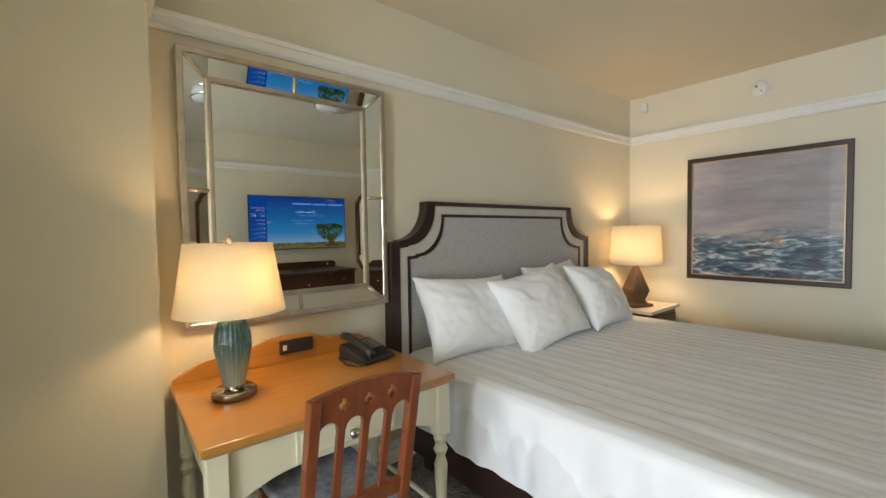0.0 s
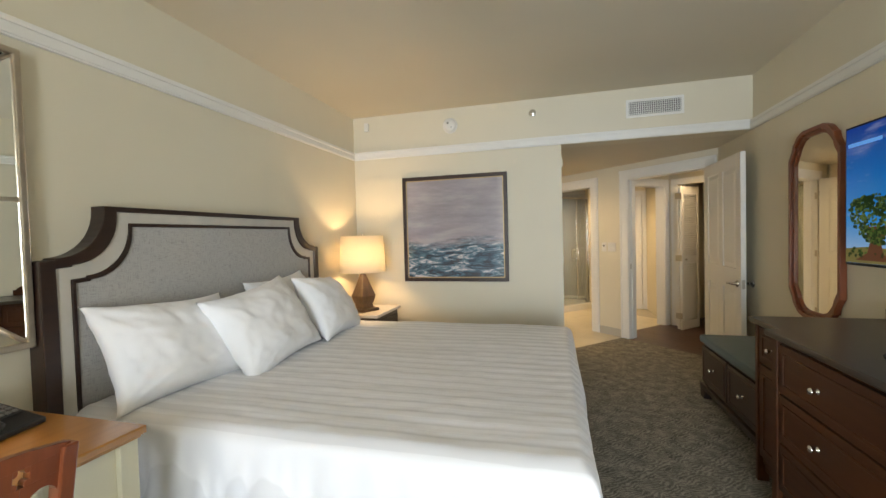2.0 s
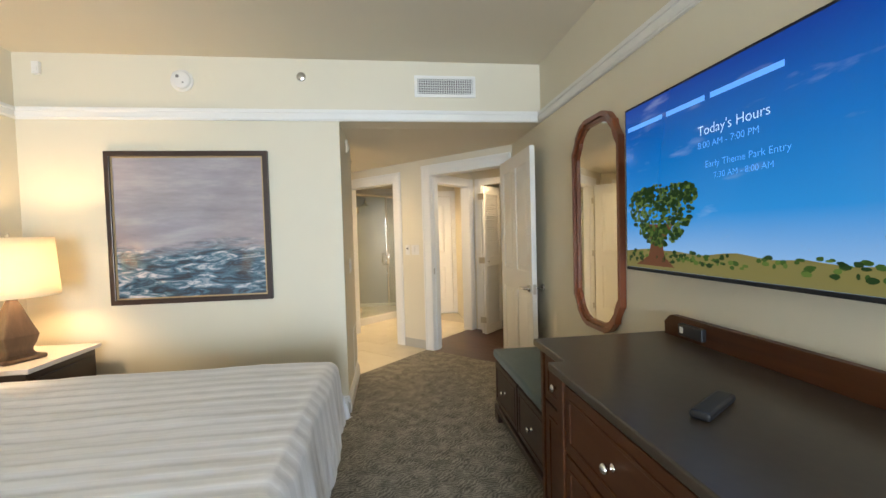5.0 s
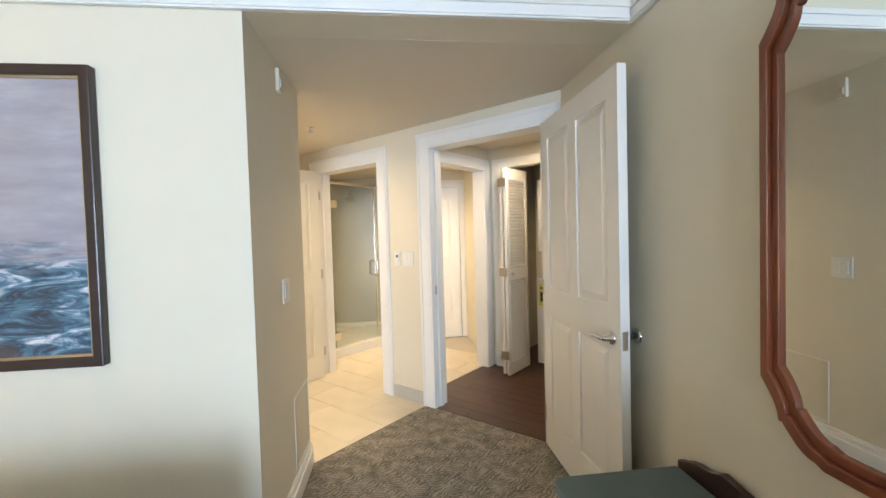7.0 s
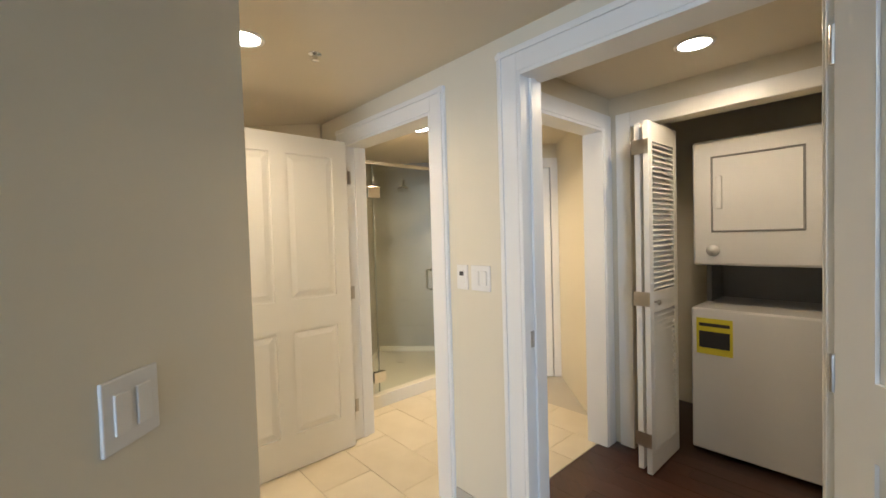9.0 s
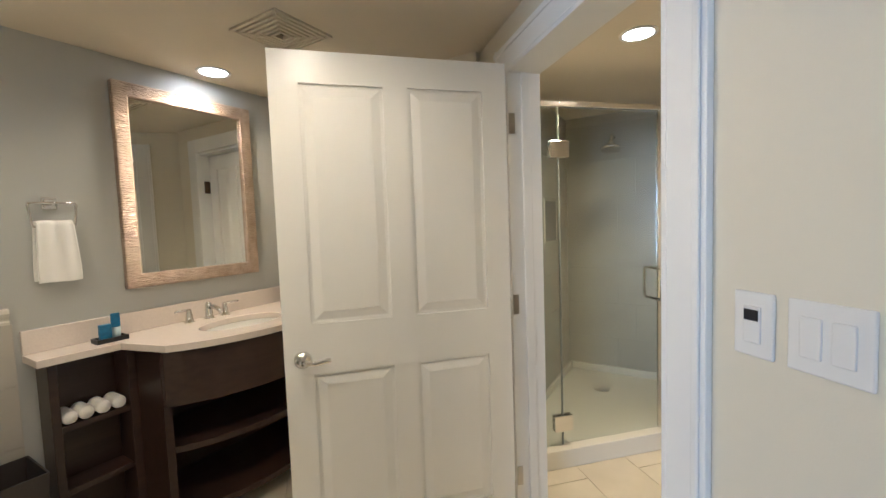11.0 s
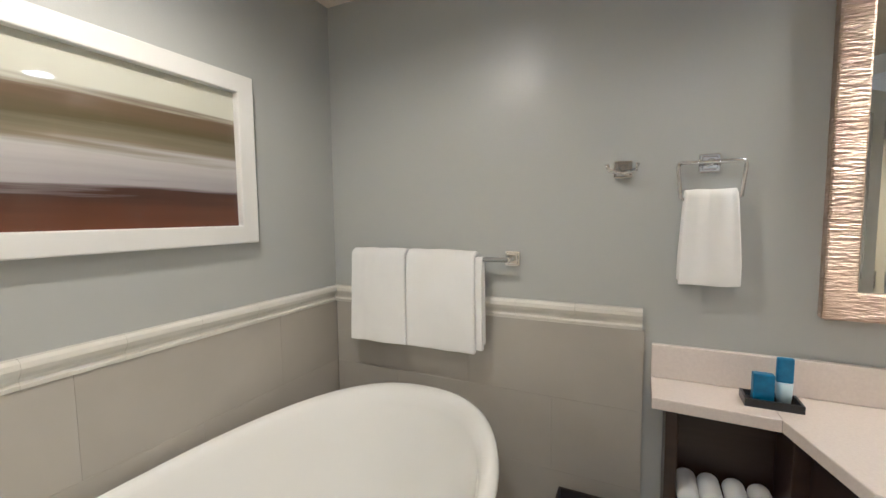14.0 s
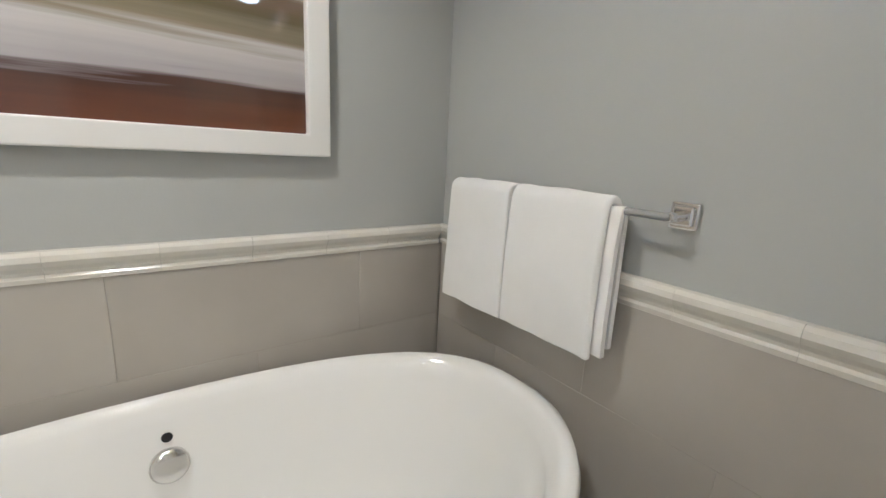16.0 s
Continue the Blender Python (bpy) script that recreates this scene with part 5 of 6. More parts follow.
switch_plate(pose(4.712, -0.10, 1.11), 2, "white double rocker switch on the hall wall")
x, y = P(1.445, 0)
switch_plate(pose(x, y, 1.184, 0, 0, 225), 1, "white switch with a small dark display", True)
x, y = P(1.325, 0)
switch_plate(pose(x, y, 1.184, 0, 0, 225), 2, "white double rocker switch beside the door")
switch_plate(pose(7.15, -1.58, 1.15, 0, 0, 180), 1, "white single switch in the toilet room")
tagged(mesh("wall_sensor", boxes((4.68, -0.118, 2.09, 4.73, -0.10, 2.20), (4.69, -0.124, 2.11, 4.72, -0.1181, 2.15)), WALL, None, bevel=0.003), "small cream sensor high on the hall wall", "sensor")
ac = base("access_panel", pose(4.95, -0.10, 0.34), "cream access panel low on the hall wall", "panel")
mesh("cover", turned_frame(rect(-0.165, -0.19, 0.165, 0.19), rect(-0.160, -0.185, 0.160, 0.185), -0.0002, -0.004), TRIM, ac)
bm = bmesh.new()
spin(bm, [(0.030, 0), (0.030, -0.004), (0.010, -0.008), (0.010, -0.028), (0.018, -0.030), (0.018, -0.033)], 18)
tagged(mesh("sprinkler", bm, CHROME, None, smooth=True, bevel=0.001, at=pose(5.93, -0.02, LOW)), "chrome fire sprinkler in the low ceiling", "sprinkler")
bm = bmesh.new()
diag(bm, 1.0645, 1.0668, 0.02, 0.045, 0.90, 0.97)
tagged(mesh("strike_plate", bm, NICKEL, None), "nickel strike plate in the door jamb", "strike plate")
for k, (x, y, kind) in enumerate(DOWNLIGHTS):
    dn = base("downlight", pose(x, y, LOW), "round recessed ceiling downlight, lit", "lamp", "recessed downlights")
    bm = bmesh.new()
    spin(bm, [(0.085, -0.0005), (0.084, -0.006), (0.068, -0.006), (0.068, -0.0005), (0.085, -0.0005)], 32, cap=False)
    mesh("ring", bm, TRIM, dn, smooth=True)
    bm = bmesh.new()
    spin(bm, [(0.067, -0.001), (0.066, -0.004)], 28)
    mesh("lens", bm, LENS, dn)
    lamp("downlight_bulb", "SPOT", look((x, y, LOW - 0.012), (x, y, 0)), WATTS[kind], SOFT_WARM, 0.06, spot=140 if kind == "bath" else 165)

# stacked washer and dryer in the closet
wd = base("washer_dryer", pose(*P(0.25, 1.44), 0, 0, 0, 45), "white stacked washer and dryer in the laundry closet", "washer dryer")
ENAMEL = plain("white_enamel", (0.72, 0.72, 0.72), 0.25, vary=0.97)
mesh("washer", boxes((-0.0, -0.62, 0.02, 0.64, 0.0, 0.90)), ENAMEL, wd, bevel=0.012)
mesh("support", boxes((0.0, -0.62, 0.90, 0.03, -0.32, 1.16), (0.61, -0.62, 0.90, 0.64, -0.32, 1.16), (0.03, -0.62, 0.90, 0.61, -0.58, 1.16)), plain("grey_enamel", (0.2, 0.2, 0.2), 0.4), wd)
mesh("dryer", boxes((0.0, -0.62, 1.16, 0.64, -0.05, 1.92)), ENAMEL, wd, bevel=0.015)
mesh("dryer_door", turned_frame(rect(0.10, 1.36, 0.54, 1.82), rect(0.112, 1.372, 0.528, 1.808), -0.052, -0.044), plain("seam_grey", (0.25, 0.25, 0.25), 0.5), wd, bevel=0.004)
mesh("dryer_handle", boxes((0.48, -0.052, 1.5, 0.51, -0.03, 1.7)), ENAMEL, wd, bevel=0.006)
bm = bmesh.new()
spin(bm, [(0.035, 0), (0.034, 0.012), (0.022, 0.016), (0.020, 0.035)], 20)
mesh("dial", bm, ENAMEL, wd, smooth=True, at=pose(0.53, -0.05, 1.25, -90))
mesh("energy_label", boxes((0.42, -0.0005, 0.62, 0.61, 0.0015, 0.84)), plain("yellow_label", (0.7, 0.62, 0.03), 0.6), wd)
mesh("label_print", boxes((0.435, 0.0016, 0.66, 0.595, 0.0025, 0.76), (0.435, 0.0016, 0.79, 0.595, 0.0025, 0.81)), BLACK, wd)

# ---- shower ----
sh = base("shower_enclosure", pose(0, 0, 0), "frameless glass shower enclosure with chrome fittings", "shower")
for nm, d0, d1 in (("fixed_pane", 0.125, 0.429), ("glass_door", 0.435, 1.072), ("fixed_pane", 1.078, 1.365)):
    bm = bmesh.new()
    diag(bm, 2.895, 2.905, d0, d1, 0.112 if nm != "glass_door" else 0.118, 1.985)
    g = mesh(nm, bm, GLASS, sh)
    g.visible_shadow = False
bm = bmesh.new()
diag(bm, 2.885, 2.915, 0.121, 1.375, 1.985, 2.015)
mesh("header_rail", bm, CHROME, sh, bevel=0.003)
for d in (0.432, 1.075):
    bm = bmesh.new()
    diag(bm, 2.894, 2.906, d - (0.003 if d < 1 else 0.009), d + (0.003 if d < 1 else 0.009), 0.112, 1.985)
    mesh("seal", bm, plain("clear_seal", (0.25, 0.28, 0.26), 0.3) if d < 1 else CHROME, sh)
bm = bmesh.new()
diag(bm, 2.888, 2.912, 1.352, 1.37, 0.11, 1.985)
mesh("wall_channel", bm, CHROME, sh)
for z in (0.24, 1.76):
    bm = bmesh.new()
    diag(bm, 2.880, 2.8945, 0.376, 0.488, z - 0.045, z + 0.045)
    diag(bm, 2.9055, 2.92, 0.376, 0.488, z - 0.045, z + 0.045)
    mesh("hinge", bm, CHROME, sh, bevel=0.003)
bm = bmesh.new()
q = [Vector((*P(2.893, 1.035), 0.90)), Vector((*P(2.84, 1.035), 0.90)), Vector((*P(2.83, 1.035), 0.91)), Vector((*P(2.83, 1.035), 1.07)), Vector((*P(2.84, 1.035), 1.08)), Vector((*P(2.893, 1.035), 1.08))]
tube(bm, q, 0.009)
tube(bm, [v + Vector((*P(2 * 2.9, 0), 0)) - Vector((*P(0, 0), 0)) - 2 * R2 * R2 * ((v.x - 5.04) + (v.y + 1.69)) * Vector((1, 1, 0)) for v in q], 0.009)
mesh("handle", bm, CHROME, sh, smooth=True)
bm = bmesh.new()
diag(bm, 2.85, 2.95, 0.122, 1.40, 0.0, 0.108)
prism(bm, [P(2.95, 0.122), P(2.95, 1.40), (8.815, -0.60), (8.815, 0.365), (7.22, 0.365)], -0.02, 0.055)
PAN = plain("shower_pan_acrylic", (0.72, 0.70, 0.62), 0.2, vary=0.97)
mesh("pan", bm, PAN, sh, bevel=0.006)
mesh("pan_lip", boxes((7.25, 0.345, 0.055, 8.815, 0.364, 0.115), (8.795, -0.60, 0.055, 8.815, 0.3445, 0.115), (8.12, -0.60, 0.055, 8.7945, -0.58, 0.115)), PAN, sh, bevel=0.006)
bm = bmesh.new()
spin(bm, [(0.055, 0), (0.052, 0.004)], 24, (8.42, 0.03, 0.055))
mesh("drain", bm, NICKEL, sh)
hd = base("wall_shower", pose(8.815, -0.02, 2.03, 0, 0, 90), "chrome wall shower head with bent arm", "shower head")
bm = bmesh.new()
tube(bm, [(0, 0, 0), (0, 0.07, 0.015), (0, 0.14, 0.0), (0, 0.17, -0.04)], 0.011)
mesh("arm", bm, CHROME, hd, smooth=True)
bm = bmesh.new()
spin(bm, [(0.014, 0), (0.02, -0.03), (0.055, -0.06), (0.072, -0.075), (0.072, -0.09), (0.06, -0.094)], 24)
mesh("head", bm, CHROME, hd, smooth=True, at=pose(0, 0.175, -0.035, 15))
nc = base("shower_niche", pose(8.28, 0.364, 1.37), "tiled shelf in the shower wall, its shaded recess drawn as a dark flat panel", "niche")
mesh("trim", turned_frame(rect(-0.16, -0.165, 0.16, 0.165), rect(-0.145, -0.15, 0.145, 0.15), 0.001, -0.006), BORDERTILE, nc, bevel=0.002)
# No real recess: the shade inside is put into this panel's darker colour.
mesh("back", boxes((-0.145, -0.0012, -0.15, 0.145, -0.0005, 0.15)), plain("niche_shade", (0.22, 0.22, 0.20), 0.4), nc)
tb = base("towel_bar", pose(8.08, -0.70, 1.0), "chrome towel bar with a white towel in the toilet room", "towel bar")

# ---- bathroom things ----
bt = base("bathtub", pose(4.925, 0.945, 0), "white freestanding oval bathtub with rolled rim", "bathtub")
bm = bmesh.new()
prof = [(0.66, 0.0), (0.70, 0.02), (0.74, 0.10), (0.82, 0.40), (0.90, 0.62), (0.93, 0.695), (0.965, 0.705), (0.99, 0.72), (1.0, 0.738), (0.985, 0.752), (0.955, 0.757), (0.92, 0.750), (0.895, 0.735), (0.875, 0.70), (0.82, 0.50), (0.74, 0.28), (0.62, 0.18), (0.30, 0.16), (0.02, 0.158)]
rings = []
n = 72
for k, z in prof:
    ring = []
    for i in range(n):
        a = 2 * math.pi * i / n
        ca, sa = math.cos(a), math.sin(a)
        ex = 2 / 2.35
        hx_, hy_ = 0.435 - (1 - k) * 0.42, 0.79 - (1 - k) * 0.55
        ring.append(bm.verts.new((hx_ * math.copysign(abs(ca) ** ex, ca), hy_ * math.copysign(abs(sa) ** ex, sa), z + 0.02 * sa * sa * (z > 0.6))))
    rings.append(ring)
for a, c in zip(rings, rings[1:]):
    for i in range(n):
        bm.faces.new((a[i], a[(i + 1) % n], c[(i + 1) % n], c[i]))
bm.faces.new(rings[0][::-1])
bm.faces.new(rings[-1])
mesh("shell", bm, PORCELAIN, bt, smooth=True)
bm = bmesh.new()
spin(bm, [(0.041, 0), (0.041, 0.008), (0.035, 0.014), (0.012, 0.016)], 28)
mesh("overflow", bm, CHROME, bt, smooth=True, at=pose(-0.366, 0.02, 0.60, 0, 80), label="round chrome overflow cover")
# Solid black disc in place of a hole; its colour is the shade inside.
bm = bmesh.new()
spin(bm, [(0.012, 0), (0.011, 0.003)], 16)
mesh("overflow_shade", bm, BLACK, bt, at=pose(-0.378, 0.02, 0.665, 0, 80), label="overflow slot, its shaded inside drawn as a black disc")


def towel(parent, x0, x1, y, zt, front_, back, th=0.012, seed=0.0, gap=0.022, pleat=0.0, name="towel"):
    """A towel folded over a bar that runs along x."""
    bm = bmesh.new()
    prof = [(-gap, zt - front_)] + [(-gap - 0.002, zt - front_ * (1 - k / 8)) for k in range(1, 8)] + [(-gap * math.cos(math.pi * k / 8), zt + gap * 0.9 * math.sin(math.pi * k / 8)) for k in range(9)] + [(gap, zt - back * k / 6) for k in range(1, 7)]
    nx = 24
    rows = []
    for i in range(nx + 1):
        x = x0 + (x1 - x0) * i / nx
        row = []
        for py, pz in prof:
            fall = max(0, zt - pz)
            px = x
            if pleat:
                px = (x0 + x1) / 2 + (x - (x0 + x1) / 2) * (0.86 + 0.14 * min(1, fall * 6))
            wob = 0.003 * noise.noise((x * 38 + seed, pz * 30, 2.0)) + 0.018 * fall * 3 * noise.noise((x * 9 + seed, pz * 2, seed))
            row.append(bm.verts.new((px + 0.02 * fall * (1 if i > nx / 2 else -1) * 0.5, y + py * (1 + 0.25 * min(1, fall * 5)) + pleat * math.sin((x - x0) / (x1 - x0) * 15 + 0.6) * math.exp(-fall * 5) + wob * (1 if py < 0 else 0.3), pz + 0.004 * noise.noise((x * 14, seed, pz)))))
        rows.append(row)
    for a, c in zip(rows, rows[1:]):
        for j in range(len(prof) - 1):
            bm.faces.new((a[j], a[j + 1], c[j + 1], c[j]))
    ob = mesh(name, bm, TOWEL, parent, smooth=True)
    mod = ob.modifiers.new("pile", "SOLIDIFY")
    mod.thickness, mod.offset = th, 0
    mod = ob.modifiers.new("edge", "BEVEL")
    mod.width, mod.segments = th * 0.4, 3
    return ob


def post(parent, m, reach):
    bm = boxes((-0.026, -0.012, -0.026, 0.026, 0, 0.026), (-0.019, -0.020, -0.019, 0.019, -0.0121, 0.019))
    tube(bm, [(0, -0.019, 0), (0, -reach, 0)], 0.010, 12)
    mesh("bracket", bm, CHROME, parent, bevel=0.004, at=m)


BN = 1.80
br = base("towel_bar", pose(0, 0, 0), "chrome towel bar with clear rod on the grey wall", "towel bar")
for x in (4.62, 5.225):
    post(br, pose(x, BN, 1.245), 0.068)
bm = bmesh.new()
tube(bm, [(4.62, BN - 0.065, 1.245), (5.225, BN - 0.065, 1.245)], 0.008)
ACRYLIC, _t, _b = nodes("clear_acrylic", (0.86, 0.87, 0.86), 0.08)
_b.inputs["Transmission Weight"].default_value = 0.7
mesh("rod", bm, ACRYLIC, br, smooth=True, label="clear acrylic rod")
for x0, x1, sd in ((4.612, 4.848, 1.0), (4.856, 5.118, 6.0)):
    w = towel(None, x0, x1, BN - 0.066, 1.246, 0.325, 0.30, 0.018, sd, 0.022)
    towel(w, x0 + 0.02, x1 + (0.022 if sd > 2 else 0.002), BN - 0.066, 1.240, 0.305, 0.29, 0.012, sd + 2, 0.008, name="inner_fold")
    tagged(w, "thick white folded towel hanging over the towel bar", "towel", "white towels")
tw = towel(None, -0.22, 0.22, 0.0, 0.0, 0.62, 0.5, 0.02, 3.0, 0.026)
tw.matrix_world = pose(8.00, -0.72, 1.08, 0, 0, -90) @ Matrix.Diagonal((0.25, 1, 1, 1))
tagged(tw, "white towel hanging over a bar in the toilet room", "towel", "white towels")
post(tb, pose(-0.0, 0.02, 0.08, 0, 0, -90), 0.075)
hk = base("robe_hook", pose(5.565, BN, 1.525), "chrome double robe hook on the grey wall", "hook")
post(hk, pose(0, 0, 0), 0.04)
bm = bmesh.new()
tube(bm, [(-0.042, -0.058, 0.012), (-0.036, -0.052, -0.006), (0, -0.040, -0.014), (0.036, -0.052, -0.006), (0.042, -0.058, 0.012)], 0.006)
mesh("arm", bm, CHROME, hk, smooth=True)
rg = base("towel_ring", pose(5.785, BN, 1.53), "chrome towel ring on the grey wall", "towel ring")
post(rg, pose(0, 0, 0), 0.045)
bm = bmesh.new()
tube(bm, [(-0.075, -0.045, 0.0), (0.075, -0.045, 0.0), (0.078, -0.045, -0.01), (0.07, -0.045, -0.095), (0.06, -0.045, -0.1), (-0.06, -0.045, -0.1), (-0.07, -0.045, -0.095), (-0.078, -0.045, -0.01), (-0.075, -0.045, 0.0)], 0.005)
mesh("ring", bm, CHROME, rg, smooth=True)
w = towel(None, 5.715, 5.855, BN - 0.045, 1.432, 0.235, 0.23, 0.012, 12.0, 0.020, 0.007)
tagged(w, "small white hand towel hanging in the ring", "towel", "white towels")

# picture above the bath
m, t, b = nodes("beach_print", (0.3, 0.25, 0.2), 0.3)
b.inputs["Coat Weight"].default_value, b.inputs["Coat Roughness"].default_value = 1.0, 0.02
co = t.nodes.new("ShaderNodeTexCoord")
sp = t.nodes.new("ShaderNodeSeparateXYZ")
t.links.new(co.outputs["Object"], sp.inputs[0])
st = noise_node(t, 2.0, 5, (1, 0.8, 22.0))
wob = noise_node(t, 1.1, 2)
a1 = t.nodes.new("ShaderNodeMath")
a1.operation = "MULTIPLY_ADD"
t.links.new(st.outputs[0], a1.inputs[0])
a1.inputs[1].default_value = 0.085
t.links.new(sp.outputs[2], a1.inputs[2])
a2 = t.nodes.new("ShaderNodeMath")
a2.operation = "MULTIPLY_ADD"
t.links.new(wob.outputs[0], a2.inputs[0])
a2.inputs[1].default_value = 0.05
t.links.new(a1.outputs[0], a2.inputs[2])
mr = t.nodes.new("ShaderNodeMapRange")
mr.inputs[1].default_value, mr.inputs[2].default_value = -0.14, 0.28
t.links.new(a2.outputs[0], mr.inputs[0])
r = ramp(t, mr.outputs[0], [(0.0, (0.12, 0.036, 0.011)), (0.22, (0.050, 0.018, 0.010)), (0.27, (0.36, 0.34, 0.34)), (0.44, (0.48, 0.46, 0.44)), (0.50, (0.22, 0.19, 0.12)), (0.60, (0.10, 0.085, 0.035)), (0.72, (0.14, 0.095, 0.05)), (0.78, (0.60, 0.60, 0.50))])
t.links.new(r.outputs[0], b.inputs["Base Color"])
bp = base("beach_picture", pose(4.450, 0.865, 1.575, 0, 0, 90), "white framed beach picture with bands of sand and water", "picture")
mesh("frame", turned_frame(rect(-0.525, -0.262, 0.525, 0.262), rect(-0.467, -0.206, 0.467, 0.206), -0.001, -0.035), TRIM, bp, bevel=0.004)
mesh("print", boxes((0.002, -0.47, -0.208, 0.012, 0.47, 0.208)), m, bp, at=pose(0, 0, 0, 0, 0, -90))

# vanity
va = base("vanity", pose(0, 0, 0), "dark wooden vanity with open shelves and pale quartz counter", "vanity")
ZC = 0.905
SX, SY, SRX, SRY = 6.43, 1.480, 0.215, 0.145
bow = [(5.995 + 0.93 * k / 16, 1.362 - 0.160 * math.sin(math.pi * k / 16) ** 0.8) for k in range(17)]
poly = [(5.93, 1.797), (5.93, 1.612), *bow, (7.045, 1.362), (7.045, 1.797)]


def edge_point(a):
    d = Vector((math.cos(a), math.sin(a)))
    best = None
    for i in range(len(poly)):
        p, q = Vector(poly[i]) - Vector((SX, SY)), Vector(poly[(i + 1) % len(poly)]) - Vector((SX, SY))
        e = q - p
        den = d.x * e.y - d.y * e.x
        if abs(den) < 1e-9:
            continue
        s = (p.x * e.y - p.y * e.x) / den
        k = (p.x * d.y - p.y * d.x) / den
        if s > 0 and -1e-6 <= k <= 1 + 1e-6 and (best is None or s < best):
            best = s
    return (SX + d.x * best, SY + d.y * best)


angles = sorted(set([2 * math.pi * k / 64 for k in range(64)] + [math.atan2(y - SY, x - SX) % (2 * math.pi) for x, y in poly]))
bm = bmesh.new()
rings = [[bm.verts.new((*edge_point(a), ZC - 0.032)) for a in angles], [bm.verts.new((*edge_point(a), ZC)) for a in angles],
         [bm.verts.new((SX + SRX * math.cos(a), SY + SRY * math.sin(a), ZC)) for a in angles], [bm.verts.new((SX + SRX * math.cos(a), SY + SRY * math.sin(a), ZC - 0.032)) for a in angles]]
for k in range(4):
    a, c = rings[k], rings[(k + 1) % 4]
    for i in range(len(angles)):
        j = (i + 1) % len(angles)
        bm.faces.new((a[i], a[j], c[j], c[i]))
prism(bm, [(5.655, 1.797), (5.655, 1.625), (5.9298, 1.612), (5.9298, 1.797)], ZC - 0.032, ZC)
mesh("counter", bm, QUARTZ, va, bevel=0.003, label="pale quartz counter with bowed front")
mesh("splashback", boxes((5.655, 1.778, ZC + 0.0005, 7.045, 1.798, ZC + 0.10), (7.025, 1.37, ZC + 0.0005, 7.045, 1.7775, ZC + 0.10)), QUARTZ, va, bevel=0.003)
bm = bmesh.new()
rings = [[bm.verts.new((SX + SRX * k * math.cos(2 * math.pi * i / 48), SY + SRY * k * math.sin(2 * math.pi * i / 48), z)) for i in range(48)] for k, z in ((1.03, ZC - 0.033), (0.98, ZC - 0.06), (0.85, ZC - 0.12), (0.6, ZC - 0.15), (0.1, ZC - 0.158))]
for a, c in zip(rings, rings[1:]):
    for i in range(48):
        bm.faces.new((a[i], a[(i + 1) % 48], c[(i + 1) % 48], c[i]))
bm.faces.new(rings[-1])
mesh("basin", bm, PORCELAIN, va, smooth=True, label="white oval undermount basin")
zc = ZC - 0.0325
mesh("carcass", boxes((5.69, 1.65, 0.02, 5.72, 1.79, zc), (5.96, 1.64, 0.02, 5.995, 1.79, zc), (5.72, 1.775, 0.02, 5.96, 1.79, zc), (5.995, 1.775, 0.02, 6.92, 1.79, zc), (5.995, 1.42, 0.02, 6.03, 1.775, zc), (6.89, 1.42, 0.02, 7.045, 1.775, zc)), WENGE, va, bevel=0.002)
for z in (0.06, 0.33, 0.60):
    mesh("shelf", boxes((5.7205, 1.655, z - 0.025, 5.9595, 1.7745, z)), WENGE, va, bevel=0.002)
for z in (0.12, 0.42):
    bm = bmesh.new()
    prism(bm, [(6.031, 1.774), *[(6.031 + (6.889 - 6.031) * k / 16, 1.43 - 0.14 * math.sin(math.pi * k / 16) ** 0.8) for k in range(17)], (6.889, 1.774)], z - 0.03, z)
    mesh("shelf", bm, WENGE, va, bevel=0.002)
bm = bmesh.new()
prism(bm, [(x, y + 0.028) for x, y in bow[:]] + [(x, y + 0.055) for x, y in reversed(bow)], 0.625, zc)
mesh("apron", bm, WENGE, va, bevel=0.002, label="bowed dark wooden front panel")
fc = base("faucet", pose(6.385, 1.715, ZC), "chrome three-piece basin faucet", "faucet")
for x, s in ((-0.105, -1), (0.09, 1)):
    bm = bmesh.new()
    spin(bm, [(0.026, 0), (0.026, 0.006), (0.020, 0.010), (0.016, 0.045), (0.012, 0.06), (0.014, 0.066), (0.008, 0.075)], 16, (x, 0, 0))
    tube(bm, [(x, 0, 0.068), (x + s * 0.03, -0.006, 0.072), (x + s * 0.075, -0.014, 0.072)], 0.006)
    mesh("handle", bm, CHROME, fc, smooth=True)
bm = bmesh.new()
spin(bm, [(0.028, 0), (0.028, 0.006), (0.020, 0.012), (0.018, 0.075), (0.014, 0.085), (0.006, 0.095)], 16)
tube(bm, [(0, 0, 0.06), (0, -0.05, 0.072), (0, -0.10, 0.062), (0, -0.115, 0.045)], 0.012, 10)
mesh("spout", bm, CHROME, fc, smooth=True)
ty = base("amenity_tray", pose(5.925, 1.70, ZC), "small dark tray on the vanity counter", "tray")
mesh("tray", boxes((-0.06, -0.035, 0, 0.06, 0.035, 0.006), (-0.06, -0.035, 0.006, -0.054, 0.035, 0.02), (0.054, -0.035, 0.006, 0.06, 0.035, 0.02), (-0.054, -0.035, 0.006, 0.054, -0.029, 0.02), (-0.054, 0.029, 0.006, 0.054, 0.035, 0.02)), BLACK, ty)
BLUE, PALEBLUE = plain("blue_packaging", (0.03, 0.20, 0.42), 0.35, vary=0.6, scale=40), plain("pale_blue_packaging", (0.55, 0.68, 0.75), 0.35)
bm = boxes((5.885, 1.685, ZC + 0.0065, 5.930, 1.710, ZC + 0.080))
